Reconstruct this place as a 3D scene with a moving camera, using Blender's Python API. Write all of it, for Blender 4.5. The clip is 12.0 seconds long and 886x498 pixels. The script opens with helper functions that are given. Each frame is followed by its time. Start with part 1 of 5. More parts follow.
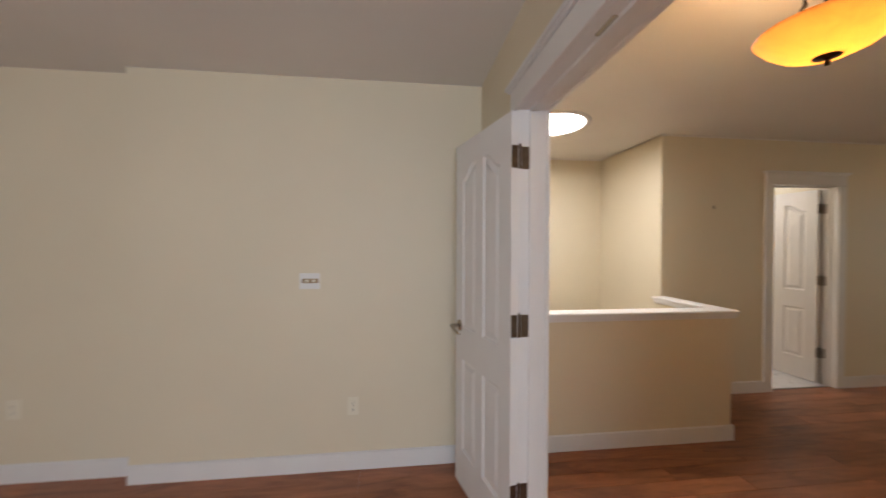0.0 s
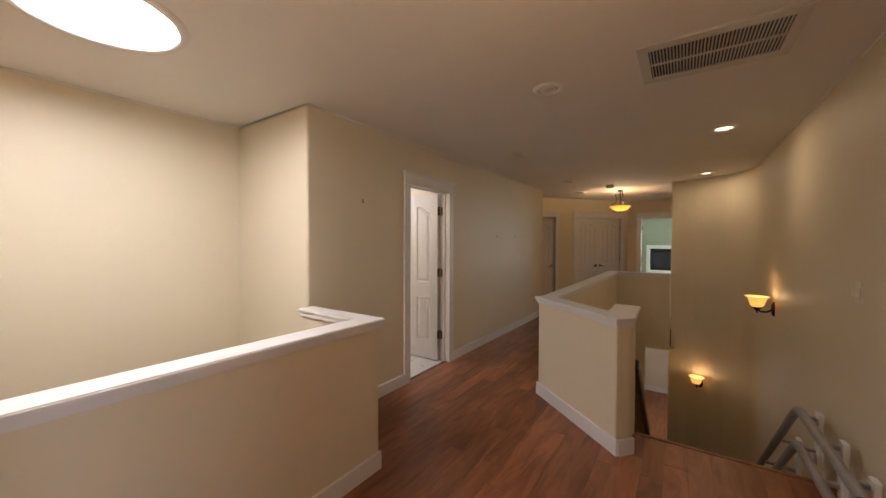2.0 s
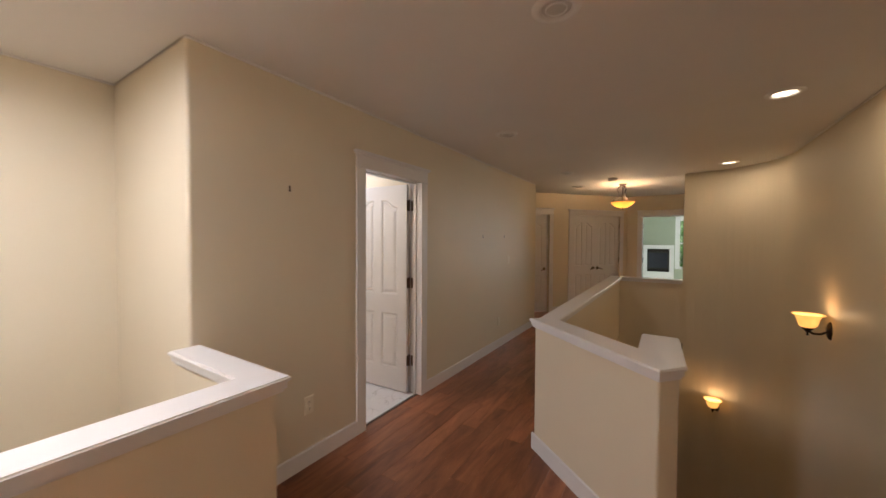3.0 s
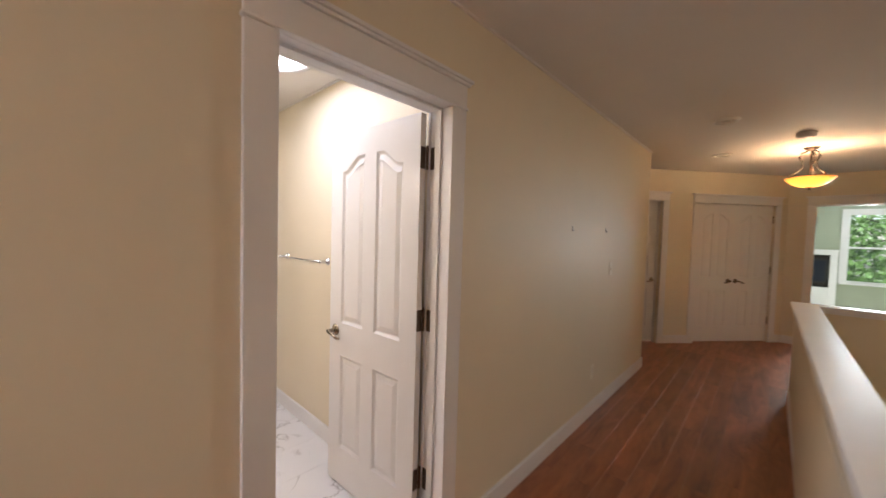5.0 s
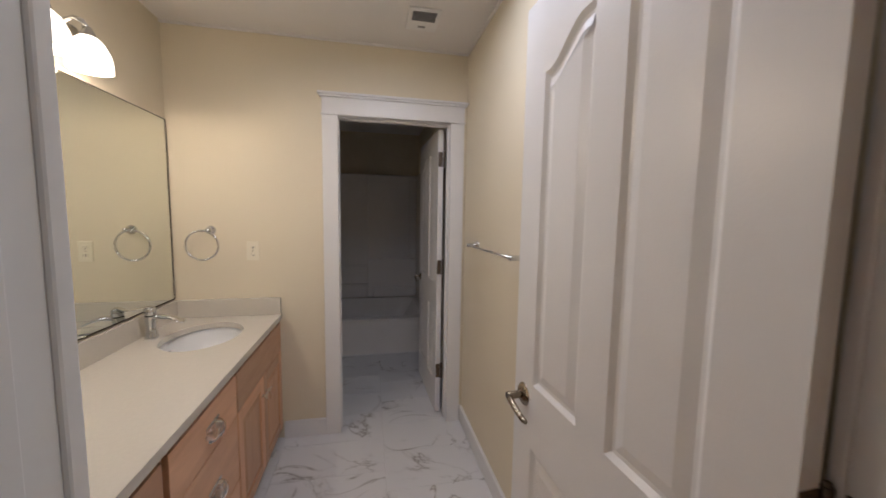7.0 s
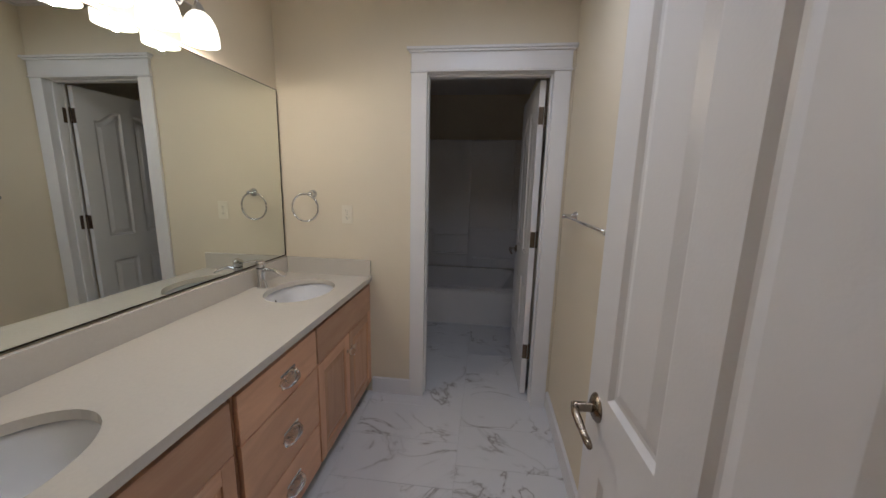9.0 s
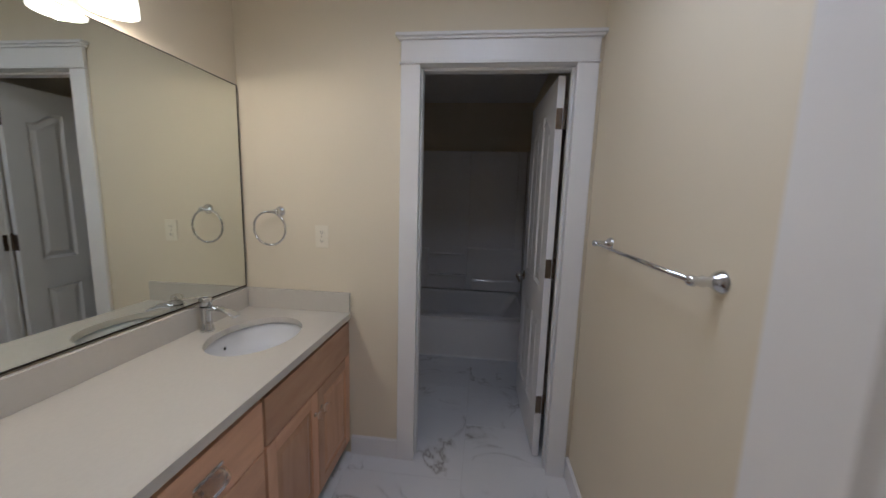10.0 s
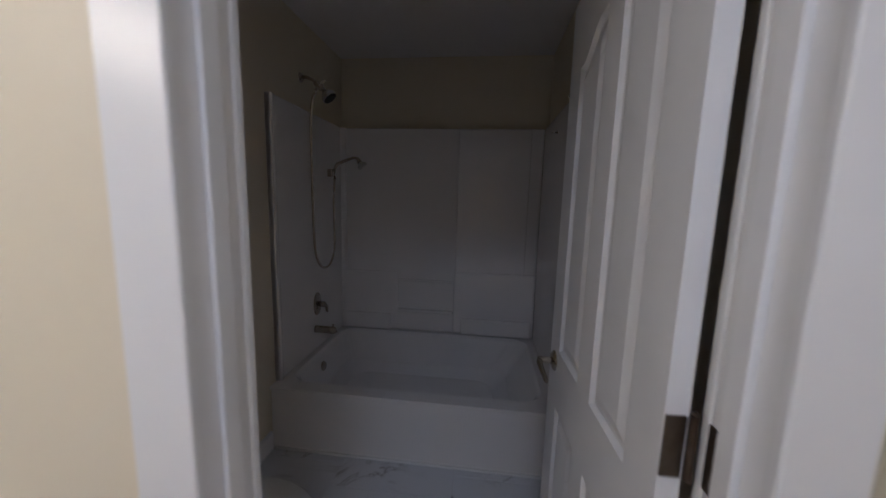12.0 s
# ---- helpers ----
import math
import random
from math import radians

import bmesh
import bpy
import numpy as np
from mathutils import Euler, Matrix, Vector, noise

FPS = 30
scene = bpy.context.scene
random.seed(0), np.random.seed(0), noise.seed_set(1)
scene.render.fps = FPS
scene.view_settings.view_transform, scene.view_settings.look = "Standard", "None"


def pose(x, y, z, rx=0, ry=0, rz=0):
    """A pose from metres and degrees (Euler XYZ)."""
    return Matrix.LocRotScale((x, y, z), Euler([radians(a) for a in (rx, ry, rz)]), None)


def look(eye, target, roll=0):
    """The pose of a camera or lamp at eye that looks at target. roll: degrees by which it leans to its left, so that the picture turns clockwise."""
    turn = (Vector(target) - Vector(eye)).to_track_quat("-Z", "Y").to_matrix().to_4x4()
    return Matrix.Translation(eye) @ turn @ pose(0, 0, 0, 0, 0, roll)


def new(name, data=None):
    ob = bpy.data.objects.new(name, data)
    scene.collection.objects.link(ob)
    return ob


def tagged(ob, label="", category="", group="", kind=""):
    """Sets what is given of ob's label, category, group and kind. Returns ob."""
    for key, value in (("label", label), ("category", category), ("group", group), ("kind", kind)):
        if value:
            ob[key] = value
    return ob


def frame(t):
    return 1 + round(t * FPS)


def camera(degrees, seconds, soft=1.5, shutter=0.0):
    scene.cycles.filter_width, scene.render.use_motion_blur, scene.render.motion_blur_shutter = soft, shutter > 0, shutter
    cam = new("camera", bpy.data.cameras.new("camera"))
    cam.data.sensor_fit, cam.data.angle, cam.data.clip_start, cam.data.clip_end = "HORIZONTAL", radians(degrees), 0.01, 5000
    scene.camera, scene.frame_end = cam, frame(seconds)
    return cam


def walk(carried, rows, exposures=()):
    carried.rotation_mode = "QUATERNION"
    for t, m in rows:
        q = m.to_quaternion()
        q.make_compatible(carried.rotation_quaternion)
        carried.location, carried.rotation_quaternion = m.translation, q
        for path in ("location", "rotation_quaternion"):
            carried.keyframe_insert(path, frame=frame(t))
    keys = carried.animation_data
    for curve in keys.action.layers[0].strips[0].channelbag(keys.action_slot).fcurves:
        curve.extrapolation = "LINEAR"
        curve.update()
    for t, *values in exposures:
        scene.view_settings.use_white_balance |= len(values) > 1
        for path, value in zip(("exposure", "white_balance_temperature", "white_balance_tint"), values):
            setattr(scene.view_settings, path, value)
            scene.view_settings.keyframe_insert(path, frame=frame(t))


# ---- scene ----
cam = camera(103.1, 12.0, shutter=0.4)
PATH = [
    (0, (0.598, 0.301, 1.442), (0.829, 2.287, 1.418), 0.2),
    (0.5, (0.652, 0.497, 1.45), (1.42, 2.344, 1.422), 0.2),
    (1, (0.786, 0.683, 1.448), (2.03, 2.248, 1.412), 0.4),
    (1.5, (1.066, 0.855, 1.46), (2.576, 2.165, 1.424), 0.3),
    (2, (1.414, 1.043, 1.454), (3.068, 2.167, 1.416), 0.2),
    (2.5, (1.818, 1.22, 1.483), (3.496, 2.307, 1.437), 0.2),
    (3, (2.247, 1.38, 1.497), (3.931, 2.458, 1.448), 0.3),
    (3.2, (2.417, 1.476, 1.478), (4.101, 2.554, 1.431), 0.3),
    (4.8, (3.685, 2.208, 1.485), (5.19, 3.521, 1.391), 1.9),
    (5, (3.812, 2.324, 1.486), (5.275, 3.685, 1.402), 1.6),
    (5.5, (4.145, 2.58, 1.476), (5.438, 4.103, 1.382), 1.6),
    (6, (4.307, 2.826, 1.48), (5.343, 4.531, 1.338), 0.9),
    (6.5, (4.405, 3.1, 1.442), (5.107, 4.967, 1.303), 1.1),
    (7, (4.432, 3.216, 1.439), (4.836, 5.166, 1.256), 0.9),
    (7.5, (4.479, 3.275, 1.434), (4.588, 5.255, 1.173), 1.1),
    (7.7, (4.501, 3.297, 1.42), (4.511, 5.278, 1.141), 1.4),
    (9.3, (4.612, 3.443, 1.411), (4.377, 5.396, 1.047), 1.3),
    (9.5, (4.594, 3.509, 1.408), (4.37, 5.464, 1.051), 1.5),
    (10, (4.557, 3.795, 1.428), (4.342, 5.763, 1.145), 1.7),
    (10.5, (4.544, 4.141, 1.425), (4.379, 6.117, 1.167), 1.9),
    (11, (4.585, 4.495, 1.43), (4.425, 6.473, 1.181), 2.1),
    (11.5, (4.588, 4.829, 1.424), (4.42, 6.805, 1.161), 2.2),
    (12, (4.614, 5.122, 1.439), (4.386, 7.088, 1.159), 1.6),
]


# ---- world and large lights ----
EXPOSURES = [(0.0, -0.05, 6350, 12), (1.5, -0.02, 6350, 16), (2.5, 0.05, 6000, 16), (5.0, 0.5, 5900, 18), (5.5, 0.4, 5900, 18), (6.0, 0.05, 5900, 17), (7.0, -0.5, 5750, 16), (7.7, -0.7, 5600, 15), (9.5, -0.8, 5250, 13), (11.0, -0.9, 5000, 13), (12.0, -0.35, 5050, 15)]

world = bpy.data.worlds.new("sky")
scene.world = world
world.use_nodes = True
wnt = world.node_tree
bg = wnt.nodes["Background"]
sky = wnt.nodes.new("ShaderNodeTexSky")
sky.sky_type = "NISHITA"
sky.sun_disc = False
sky.sun_elevation = radians(48)
sky.sun_rotation = radians(-90)
wnt.links.new(sky.outputs[0], bg.inputs[0])
bg.inputs[1].default_value = 0.15


def area_lamp(name, m, w, h, power, colour):
    d = bpy.data.lights.new(name, "AREA")
    d.shape, d.size, d.size_y, d.energy, d.color = "RECTANGLE", w, h, power, colour
    ob = new(name, d)
    ob.matrix_world = m
    return ob


def bulb(name, x, y, z, power, colour, r=0.03):
    d = bpy.data.lights.new(name, "POINT")
    d.energy, d.color, d.shadow_soft_size = power, colour, r
    ob = new(name, d)
    ob.location = (x, y, z)
    return ob


sun = bpy.data.lights.new("sun", "SUN")
sun.energy, sun.angle, sun.color = 5.0, radians(0.5), (1.0, 0.95, 0.88)
new("sun", sun).rotation_euler = (radians(42), 0, radians(-90))

WARM = (1.0, 0.66, 0.32)
# daylight through the bedroom window behind the start of the walk, and the far room's window
area_lamp("bedroom_window_light", look((0.2, -2.45, 1.45), (0.2, 3.0, 1.1)), 1.9, 1.3, 70, (0.86, 0.93, 1.0))
area_lamp("far_window_light", look((15.2, 0.45, 1.45), (11.0, 1.2, 1.0)), 1.2, 1.3, 125, (0.9, 1.0, 0.92))
# unseen fill lamp added to brighten the lower hall; no window stands there
area_lamp("lower_hall_fill", look((10.5, 2.55, -1.4), (10.5, 0.6, -1.8)), 1.4, 1.2, 24, (1.0, 0.95, 0.88))
# unseen lamp added in the side room, for the bright slit at the ajar lobby door
area_lamp("side_room_slit_light", look((10.664, 5.211, 1.5), (9.557, 3.92, 0.2)), 0.75, 1.1, 30, (0.92, 0.97, 1.0))
SKYLIGHT, BATH_SKYLIGHT = 46.0, 14.0
bulb("hall_bulb", 2.01, 1.33, 2.165, 14, WARM, 0.06)
bulb("far_bulb", 9.1, 2.06, 2.17, 21, WARM, 0.06)
bulb("sconce_bulb", 6.43, 0.37, 0.895, 0.9, WARM, 0.03)
bulb("sconce_bulb", 8.297, 0.826, -0.665, 0.9, WARM, 0.03)
for sx, sy in ((5.46, 0.745), (7.89, 0.76)):
    area_lamp("downlight_beam", look((sx, sy, 2.476), (sx, sy + 0.001, 1.0)), 0.09, 0.09, 3.2, (1.0, 0.75, 0.45))
for vy in (4.84, 4.65, 4.46):
    bulb("vanity_bulb", 3.40, vy, 1.96, 5.5, (1.0, 0.78, 0.52), 0.014)
walk(cam, [(t, look(e, a, r)) for t, e, a, r in PATH], EXPOSURES)

# ---- materials ----


def mat(name, colour, rough=0.5, metal=0.0, var=0.06, scale=3.0, bump=0.02, bscale=120.0, coat=0.0, per_object=0.0):
    m = bpy.data.materials.new(name)
    m.use_nodes = True
    nt = m.node_tree
    b = nt.nodes["Principled BSDF"]
    b.inputs["Metallic"].default_value = metal
    b.inputs["Coat Weight"].default_value = coat
    tc = nt.nodes.new("ShaderNodeNewGeometry")
    n1 = nt.nodes.new("ShaderNodeTexNoise")
    n1.inputs["Scale"].default_value = scale
    n1.inputs["Detail"].default_value = 5
    nt.links.new(tc.outputs["Position"], n1.inputs["Vector"])
    ramp = nt.nodes.new("ShaderNodeValToRGB")
    lo = [max(0, c * (1 - var)) for c in colour]
    hi = [min(1, c * (1 + var)) for c in colour]
    ramp.color_ramp.elements[0].position, ramp.color_ramp.elements[1].position = 0.3, 0.7
    ramp.color_ramp.elements[0].color, ramp.color_ramp.elements[1].color = (*lo, 1), (*hi, 1)
    nt.links.new(n1.outputs[0], ramp.inputs[0])
    nt.links.new(ramp.outputs[0], b.inputs["Base Color"])
    n2 = nt.nodes.new("ShaderNodeTexNoise")
    n2.inputs["Scale"].default_value = bscale
    n2.inputs["Detail"].default_value = 3
    nt.links.new(tc.outputs["Position"], n2.inputs["Vector"])
    mr = nt.nodes.new("ShaderNodeMapRange")
    mr.inputs[3].default_value, mr.inputs[4].default_value = max(0.02, rough - 0.06), min(1, rough + 0.06)
    nt.links.new(n1.outputs[0], mr.inputs[0])
    nt.links.new(mr.outputs[0], b.inputs["Roughness"])
    if bump:
        bp = nt.nodes.new("ShaderNodeBump")
        bp.inputs["Strength"].default_value = bump
        bp.inputs["Distance"].default_value = 0.01
        nt.links.new(n2.outputs[0], bp.inputs["Height"])
        nt.links.new(bp.outputs[0], b.inputs["Normal"])
    return m


def wood_mat(name, dark, light, axis, rough, stretch=14.0, scale=2.2, seed_gain=30.0, coat=0.0):
    m = bpy.data.materials.new(name)
    m.use_nodes = True
    nt = m.node_tree
    b = nt.nodes["Principled BSDF"]
    b.inputs["Coat Weight"].default_value = coat
    geo = nt.nodes.new("ShaderNodeNewGeometry")
    info = nt.nodes.new("ShaderNodeObjectInfo")
    mul = nt.nodes.new("ShaderNodeMath")
    mul.operation = "MULTIPLY"
    mul.inputs[1].default_value = seed_gain
    nt.links.new(info.outputs["Random"], mul.inputs[0])
    comb = nt.nodes.new("ShaderNodeCombineXYZ")
    for i in range(3):
        nt.links.new(mul.outputs[0], comb.inputs[i])
    add = nt.nodes.new("ShaderNodeVectorMath")
    nt.links.new(geo.outputs["Position"], add.inputs[0])
    nt.links.new(comb.outputs[0], add.inputs[1])
    mp = nt.nodes.new("ShaderNodeMapping")
    sc = [stretch] * 3
    sc[axis] = 1.0
    mp.inputs["Scale"].default_value = sc
    nt.links.new(add.outputs[0], mp.inputs["Vector"])
    n1 = nt.nodes.new("ShaderNodeTexNoise")
    n1.inputs["Scale"].default_value = scale
    n1.inputs["Detail"].default_value = 8
    n1.inputs["Roughness"].default_value = 0.62
    n1.inputs["Distortion"].default_value = 0.6
    nt.links.new(mp.outputs[0], n1.inputs["Vector"])
    ramp = nt.nodes.new("ShaderNodeValToRGB")
    ramp.color_ramp.elements[0].position, ramp.color_ramp.elements[1].position = 0.32, 0.68
    ramp.color_ramp.elements[0].color, ramp.color_ramp.elements[1].color = (*dark, 1), (*light, 1)
    nt.links.new(n1.outputs[0], ramp.inputs[0])
    hsv = nt.nodes.new("ShaderNodeHueSaturation")
    mr = nt.nodes.new("ShaderNodeMapRange")
    mr.inputs[3].default_value, mr.inputs[4].default_value = 0.74, 1.2
    nt.links.new(info.outputs["Random"], mr.inputs[0])
    nt.links.new(mr.outputs[0], hsv.inputs["Value"])
    nt.links.new(ramp.outputs[0], hsv.inputs["Color"])
    nt.links.new(hsv.outputs[0], b.inputs["Base Color"])
    r2 = nt.nodes.new("ShaderNodeMapRange")
    r2.inputs[3].default_value, r2.inputs[4].default_value = rough + 0.08, rough - 0.05
    nt.links.new(n1.outputs[0], r2.inputs[0])
    nt.links.new(r2.outputs[0], b.inputs["Roughness"])
    bp = nt.nodes.new("ShaderNodeBump")
    bp.inputs["Strength"].default_value = 0.06
    bp.inputs["Distance"].default_value = 0.004
    nt.links.new(n1.outputs[0], bp.inputs["Height"])
    nt.links.new(bp.outputs[0], b.inputs["Normal"])
    return m


def marble_mat():
    m = bpy.data.materials.new("marble_tile")
    m.use_nodes = True
    nt = m.node_tree
    b = nt.nodes["Principled BSDF"]
    geo = nt.nodes.new("ShaderNodeNewGeometry")
    info = nt.nodes.new("ShaderNodeObjectInfo")
    vm = nt.nodes.new("ShaderNodeVectorMath")
    vm.operation = "SCALE"
    vm.inputs[0].default_value = (7.0, 3.0, 5.0)
    nt.links.new(info.outputs["Random"], vm.inputs["Scale"])
    add = nt.nodes.new("ShaderNodeVectorMath")
    nt.links.new(geo.outputs["Position"], add.inputs[0])
    nt.links.new(vm.outputs[0], add.inputs[1])
    mask = nt.nodes.new("ShaderNodeTexNoise")
    mask.inputs["Scale"].default_value = 2.2
    mask.inputs["Detail"].default_value = 2
    vein = nt.nodes.new("ShaderNodeTexNoise")
    vein.inputs["Scale"].default_value = 2.1
    vein.inputs["Detail"].default_value = 9
    vein.inputs["Roughness"].default_value = 0.55
    vein.inputs["Distortion"].default_value = 1.1
    for n in (mask, vein):
        nt.links.new(add.outputs[0], n.inputs["Vector"])
    sub = nt.nodes.new("ShaderNodeMath")
    sub.operation = "SUBTRACT"
    sub.inputs[1].default_value = 0.5
    nt.links.new(vein.outputs[0], sub.inputs[0])
    ab = nt.nodes.new("ShaderNodeMath")
    ab.operation = "ABSOLUTE"
    nt.links.new(sub.outputs[0], ab.inputs[0])
    ramp = nt.nodes.new("ShaderNodeValToRGB")
    ramp.color_ramp.elements[0].position, ramp.color_ramp.elements[1].position = 0.0, 0.035
    ramp.color_ramp.elements[0].color, ramp.color_ramp.elements[1].color = (0.9, 0.9, 0.9, 1), (0, 0, 0, 1)
    mid = ramp.color_ramp.elements.new(0.01)
    mid.color = (0.28, 0.28, 0.28, 1)
    nt.links.new(ab.outputs[0], ramp.inputs[0])
    mramp = nt.nodes.new("ShaderNodeValToRGB")
    mramp.color_ramp.elements[0].position, mramp.color_ramp.elements[1].position = 0.46, 0.62
    nt.links.new(mask.outputs[0], mramp.inputs[0])
    mu = nt.nodes.new("ShaderNodeMath")
    mu.operation = "MULTIPLY"
    nt.links.new(ramp.outputs[0], mu.inputs[0])
    nt.links.new(mramp.outputs[0], mu.inputs[1])
    mix = nt.nodes.new("ShaderNodeMix")
    mix.data_type = "RGBA"
    mix.inputs[6].default_value = (0.72, 0.72, 0.74, 1)
    mix.inputs[7].default_value = (0.22, 0.20, 0.195, 1)
    nt.links.new(mu.outputs[0], mix.inputs[0])
    nt.links.new(mix.outputs[2], b.inputs["Base Color"])
    b.inputs["Roughness"].default_value = 0.32
    return m


def glow_mat(name, colour, strength, base=(0.8, 0.8, 0.8), marble=0.0):
    m = bpy.data.materials.new(name)
    m.use_nodes = True
    nt = m.node_tree
    b = nt.nodes["Principled BSDF"]
    b.inputs["Base Color"].default_value = (*base, 1)
    b.inputs["Roughness"].default_value = 0.35
    b.inputs["Emission Color"].default_value = (*colour, 1)
    b.inputs["Emission Strength"].default_value = strength
    if marble:
        geo = nt.nodes.new("ShaderNodeNewGeometry")
        n1 = nt.nodes.new("ShaderNodeTexNoise")
        n1.inputs["Scale"].default_value = 9
        n1.inputs["Detail"].default_value = 6
        n1.inputs["Distortion"].default_value = 1.5
        nt.links.new(geo.outputs["Position"], n1.inputs["Vector"])
        mr = nt.nodes.new("ShaderNodeMapRange")
        mr.inputs[1].default_value, mr.inputs[2].default_value = 0.3, 0.7
        mr.inputs[3].default_value, mr.inputs[4].default_value = strength * (1 - marble), strength * (1 + marble)
        nt.links.new(n1.outputs[0], mr.inputs[0])
        nt.links.new(mr.outputs[0], b.inputs["Emission Strength"])
    return m


def glass_mat(name, rough=0.0, tint=(1, 1, 1)):
    m = bpy.data.materials.new(name)
    m.use_nodes = True
    b = m.node_tree.nodes["Principled BSDF"]
    b.inputs["Base Color"].default_value = (*tint, 1)
    b.inputs["Transmission Weight"].default_value = 1.0
    b.inputs["Roughness"].default_value = rough
    b.inputs["IOR"].default_value = 1.45
    return m


CREAM = mat("cream_paint", (0.76, 0.68, 0.525), 0.54, var=0.025, scale=1.3, bump=0.05, bscale=220)
CEIL = mat("ceiling_paint", (0.80, 0.77, 0.74), 0.8, var=0.02, scale=1.5, bump=0.05, bscale=200)
WHITE = mat("white_trim_paint", (0.80, 0.79, 0.79), 0.34, var=0.02, scale=4, bump=0.02, bscale=90)
DOORW = mat("door_paint", (0.80, 0.79, 0.79), 0.32, var=0.015, scale=6, bump=0.035, bscale=160)
PLANK = wood_mat("floor_plank", (0.16, 0.056, 0.026), (0.38, 0.145, 0.064), 0, 0.34, stretch=5, scale=2.4)
MAPLE_V = wood_mat("maple_upright", (0.56, 0.315, 0.185), (0.69, 0.415, 0.25), 2, 0.36, stretch=6, scale=2.6)
MAPLE_H = wood_mat("maple_level", (0.56, 0.315, 0.185), (0.69, 0.415, 0.25), 1, 0.36, stretch=6, scale=2.6)
DARKWOOD = wood_mat("dark_rail_wood", (0.012, 0.007, 0.004), (0.04, 0.02, 0.012), 0, 0.35)
MARBLE = marble_mat()
GROUT = mat("grout", (0.55, 0.55, 0.55), 0.8)
# near-black, used under the floor boards and on the vanity toe kicks
SUBFLOOR = mat("dark_joint_and_kick", (0.05, 0.025, 0.015), 0.8)
BRONZE = mat("aged_bronze", (0.15, 0.115, 0.085), 0.36, metal=0.9, var=0.2, scale=40, bump=0.05)
DARKMETAL = mat("dark_bronze", (0.03, 0.022, 0.018), 0.4, metal=0.7, var=0.2, scale=30)
ANTIQUE = mat("antique_nickel", (0.30, 0.25, 0.19), 0.26, metal=1.0, var=0.12, scale=40, bump=0.02)
NICKEL = mat("satin_nickel", (0.46, 0.41, 0.34), 0.24, metal=1.0, var=0.05, scale=30, bump=0)
CHROME = mat("chrome", (0.66, 0.67, 0.68), 0.06, metal=1.0, var=0.02, scale=10, bump=0)
MIRROR = mat("mirror_silver", (0.80, 0.83, 0.78), 0.0, metal=1.0, var=0.0, bump=0)
MIRROR.node_tree.nodes["Principled BSDF"].inputs["Roughness"].default_value = 0.01
for l in list(MIRROR.node_tree.nodes["Principled BSDF"].inputs["Roughness"].links):
    MIRROR.node_tree.links.remove(l)
QUARTZ = mat("quartz_top", (0.62, 0.58, 0.51), 0.24, var=0.018, scale=90, bump=0)
PORCELAIN = mat("porcelain", (0.80, 0.80, 0.80), 0.10, var=0.01, bump=0)
ACRYLIC = mat("tub_acrylic", (0.87, 0.84, 0.81), 0.11, var=0.015, scale=2, bump=0.01, bscale=6)
PLATE = mat("ivory_plate", (0.82, 0.76, 0.62), 0.35, var=0.02, bump=0)
PLASTIC = mat("white_plastic", (0.83, 0.82, 0.80), 0.45, var=0.02, bump=0)
# for truly black parts, and for shade painted flat in place of holes
BLACK = mat("black_part_and_hole_shade", (0.012, 0.012, 0.012), 0.5, var=0.1, bump=0)
GREY = mat("grey_pipe", (0.34, 0.33, 0.33), 0.4, metal=0.2, var=0.1, scale=12)
GRILLE = mat("grille_and_can_shade", (0.62, 0.60, 0.57), 0.5, var=0.04, scale=20)
CLEAR = glass_mat("clear_glass")
ACRYLCLEAR = glass_mat("clear_acrylic", 0.03)
ACRYLCLEAR.node_tree.nodes["Principled BSDF"].inputs["IOR"].default_value = 1.22
SKYDISC = glow_mat("skylight_diffuser", (1.0, 0.95, 0.88), SKYLIGHT)
BATHDISC = glow_mat("bath_skylight_diffuser", (0.97, 0.97, 0.98), BATH_SKYLIGHT)
AMBER = glow_mat("amber_glass", (1.0, 0.40, 0.06), 0.42, (0.70, 0.40, 0.15), 0.35)
ant = AMBER.node_tree
tr = ant.nodes.new("ShaderNodeBsdfTranslucent")
tr.inputs[0].default_value = (0.85, 0.34, 0.05, 1)
mx = ant.nodes.new("ShaderNodeMixShader")
mx.inputs[0].default_value = 0.18
ant.links.new(ant.nodes["Principled BSDF"].outputs[0], mx.inputs[1])
ant.links.new(tr.outputs[0], mx.inputs[2])
ant.links.new(mx.outputs[0], ant.nodes["Material Output"].inputs[0])
SCONCE = glow_mat("sconce_glass", (1.0, 0.45, 0.08), 1.2, (0.75, 0.5, 0.25), 0.2)
DOWN = glow_mat("downlight_lamp", (1.0, 0.80, 0.52), 5.0)
FROST = glow_mat("frosted_shade", (1.0, 0.82, 0.58), 5.0)

# ---- mesh helpers ----


def mesh_of(name, bm):
    me = bpy.data.meshes.new(name)
    bm.normal_update()
    bm.to_mesh(me)
    bm.free()
    return me


def part(name, bm, material, parent=None, label="", smooth=False):
    me = bm if isinstance(bm, bpy.types.Mesh) else mesh_of(name, bm)
    if smooth:
        for p in me.polygons:
            p.use_smooth = True
    if not me.materials:
        me.materials.append(material)
    ob = new(name, me)
    if parent is not None:
        ob.parent = parent
    if label:
        ob["label"] = label
    return ob


def thing(name, label, category, group="", kind="", at=(0, 0, 0), rz=0.0):
    ob = new(name)
    ob.matrix_world = pose(*at, 0, 0, rz)
    return tagged(ob, label, category, group, kind)


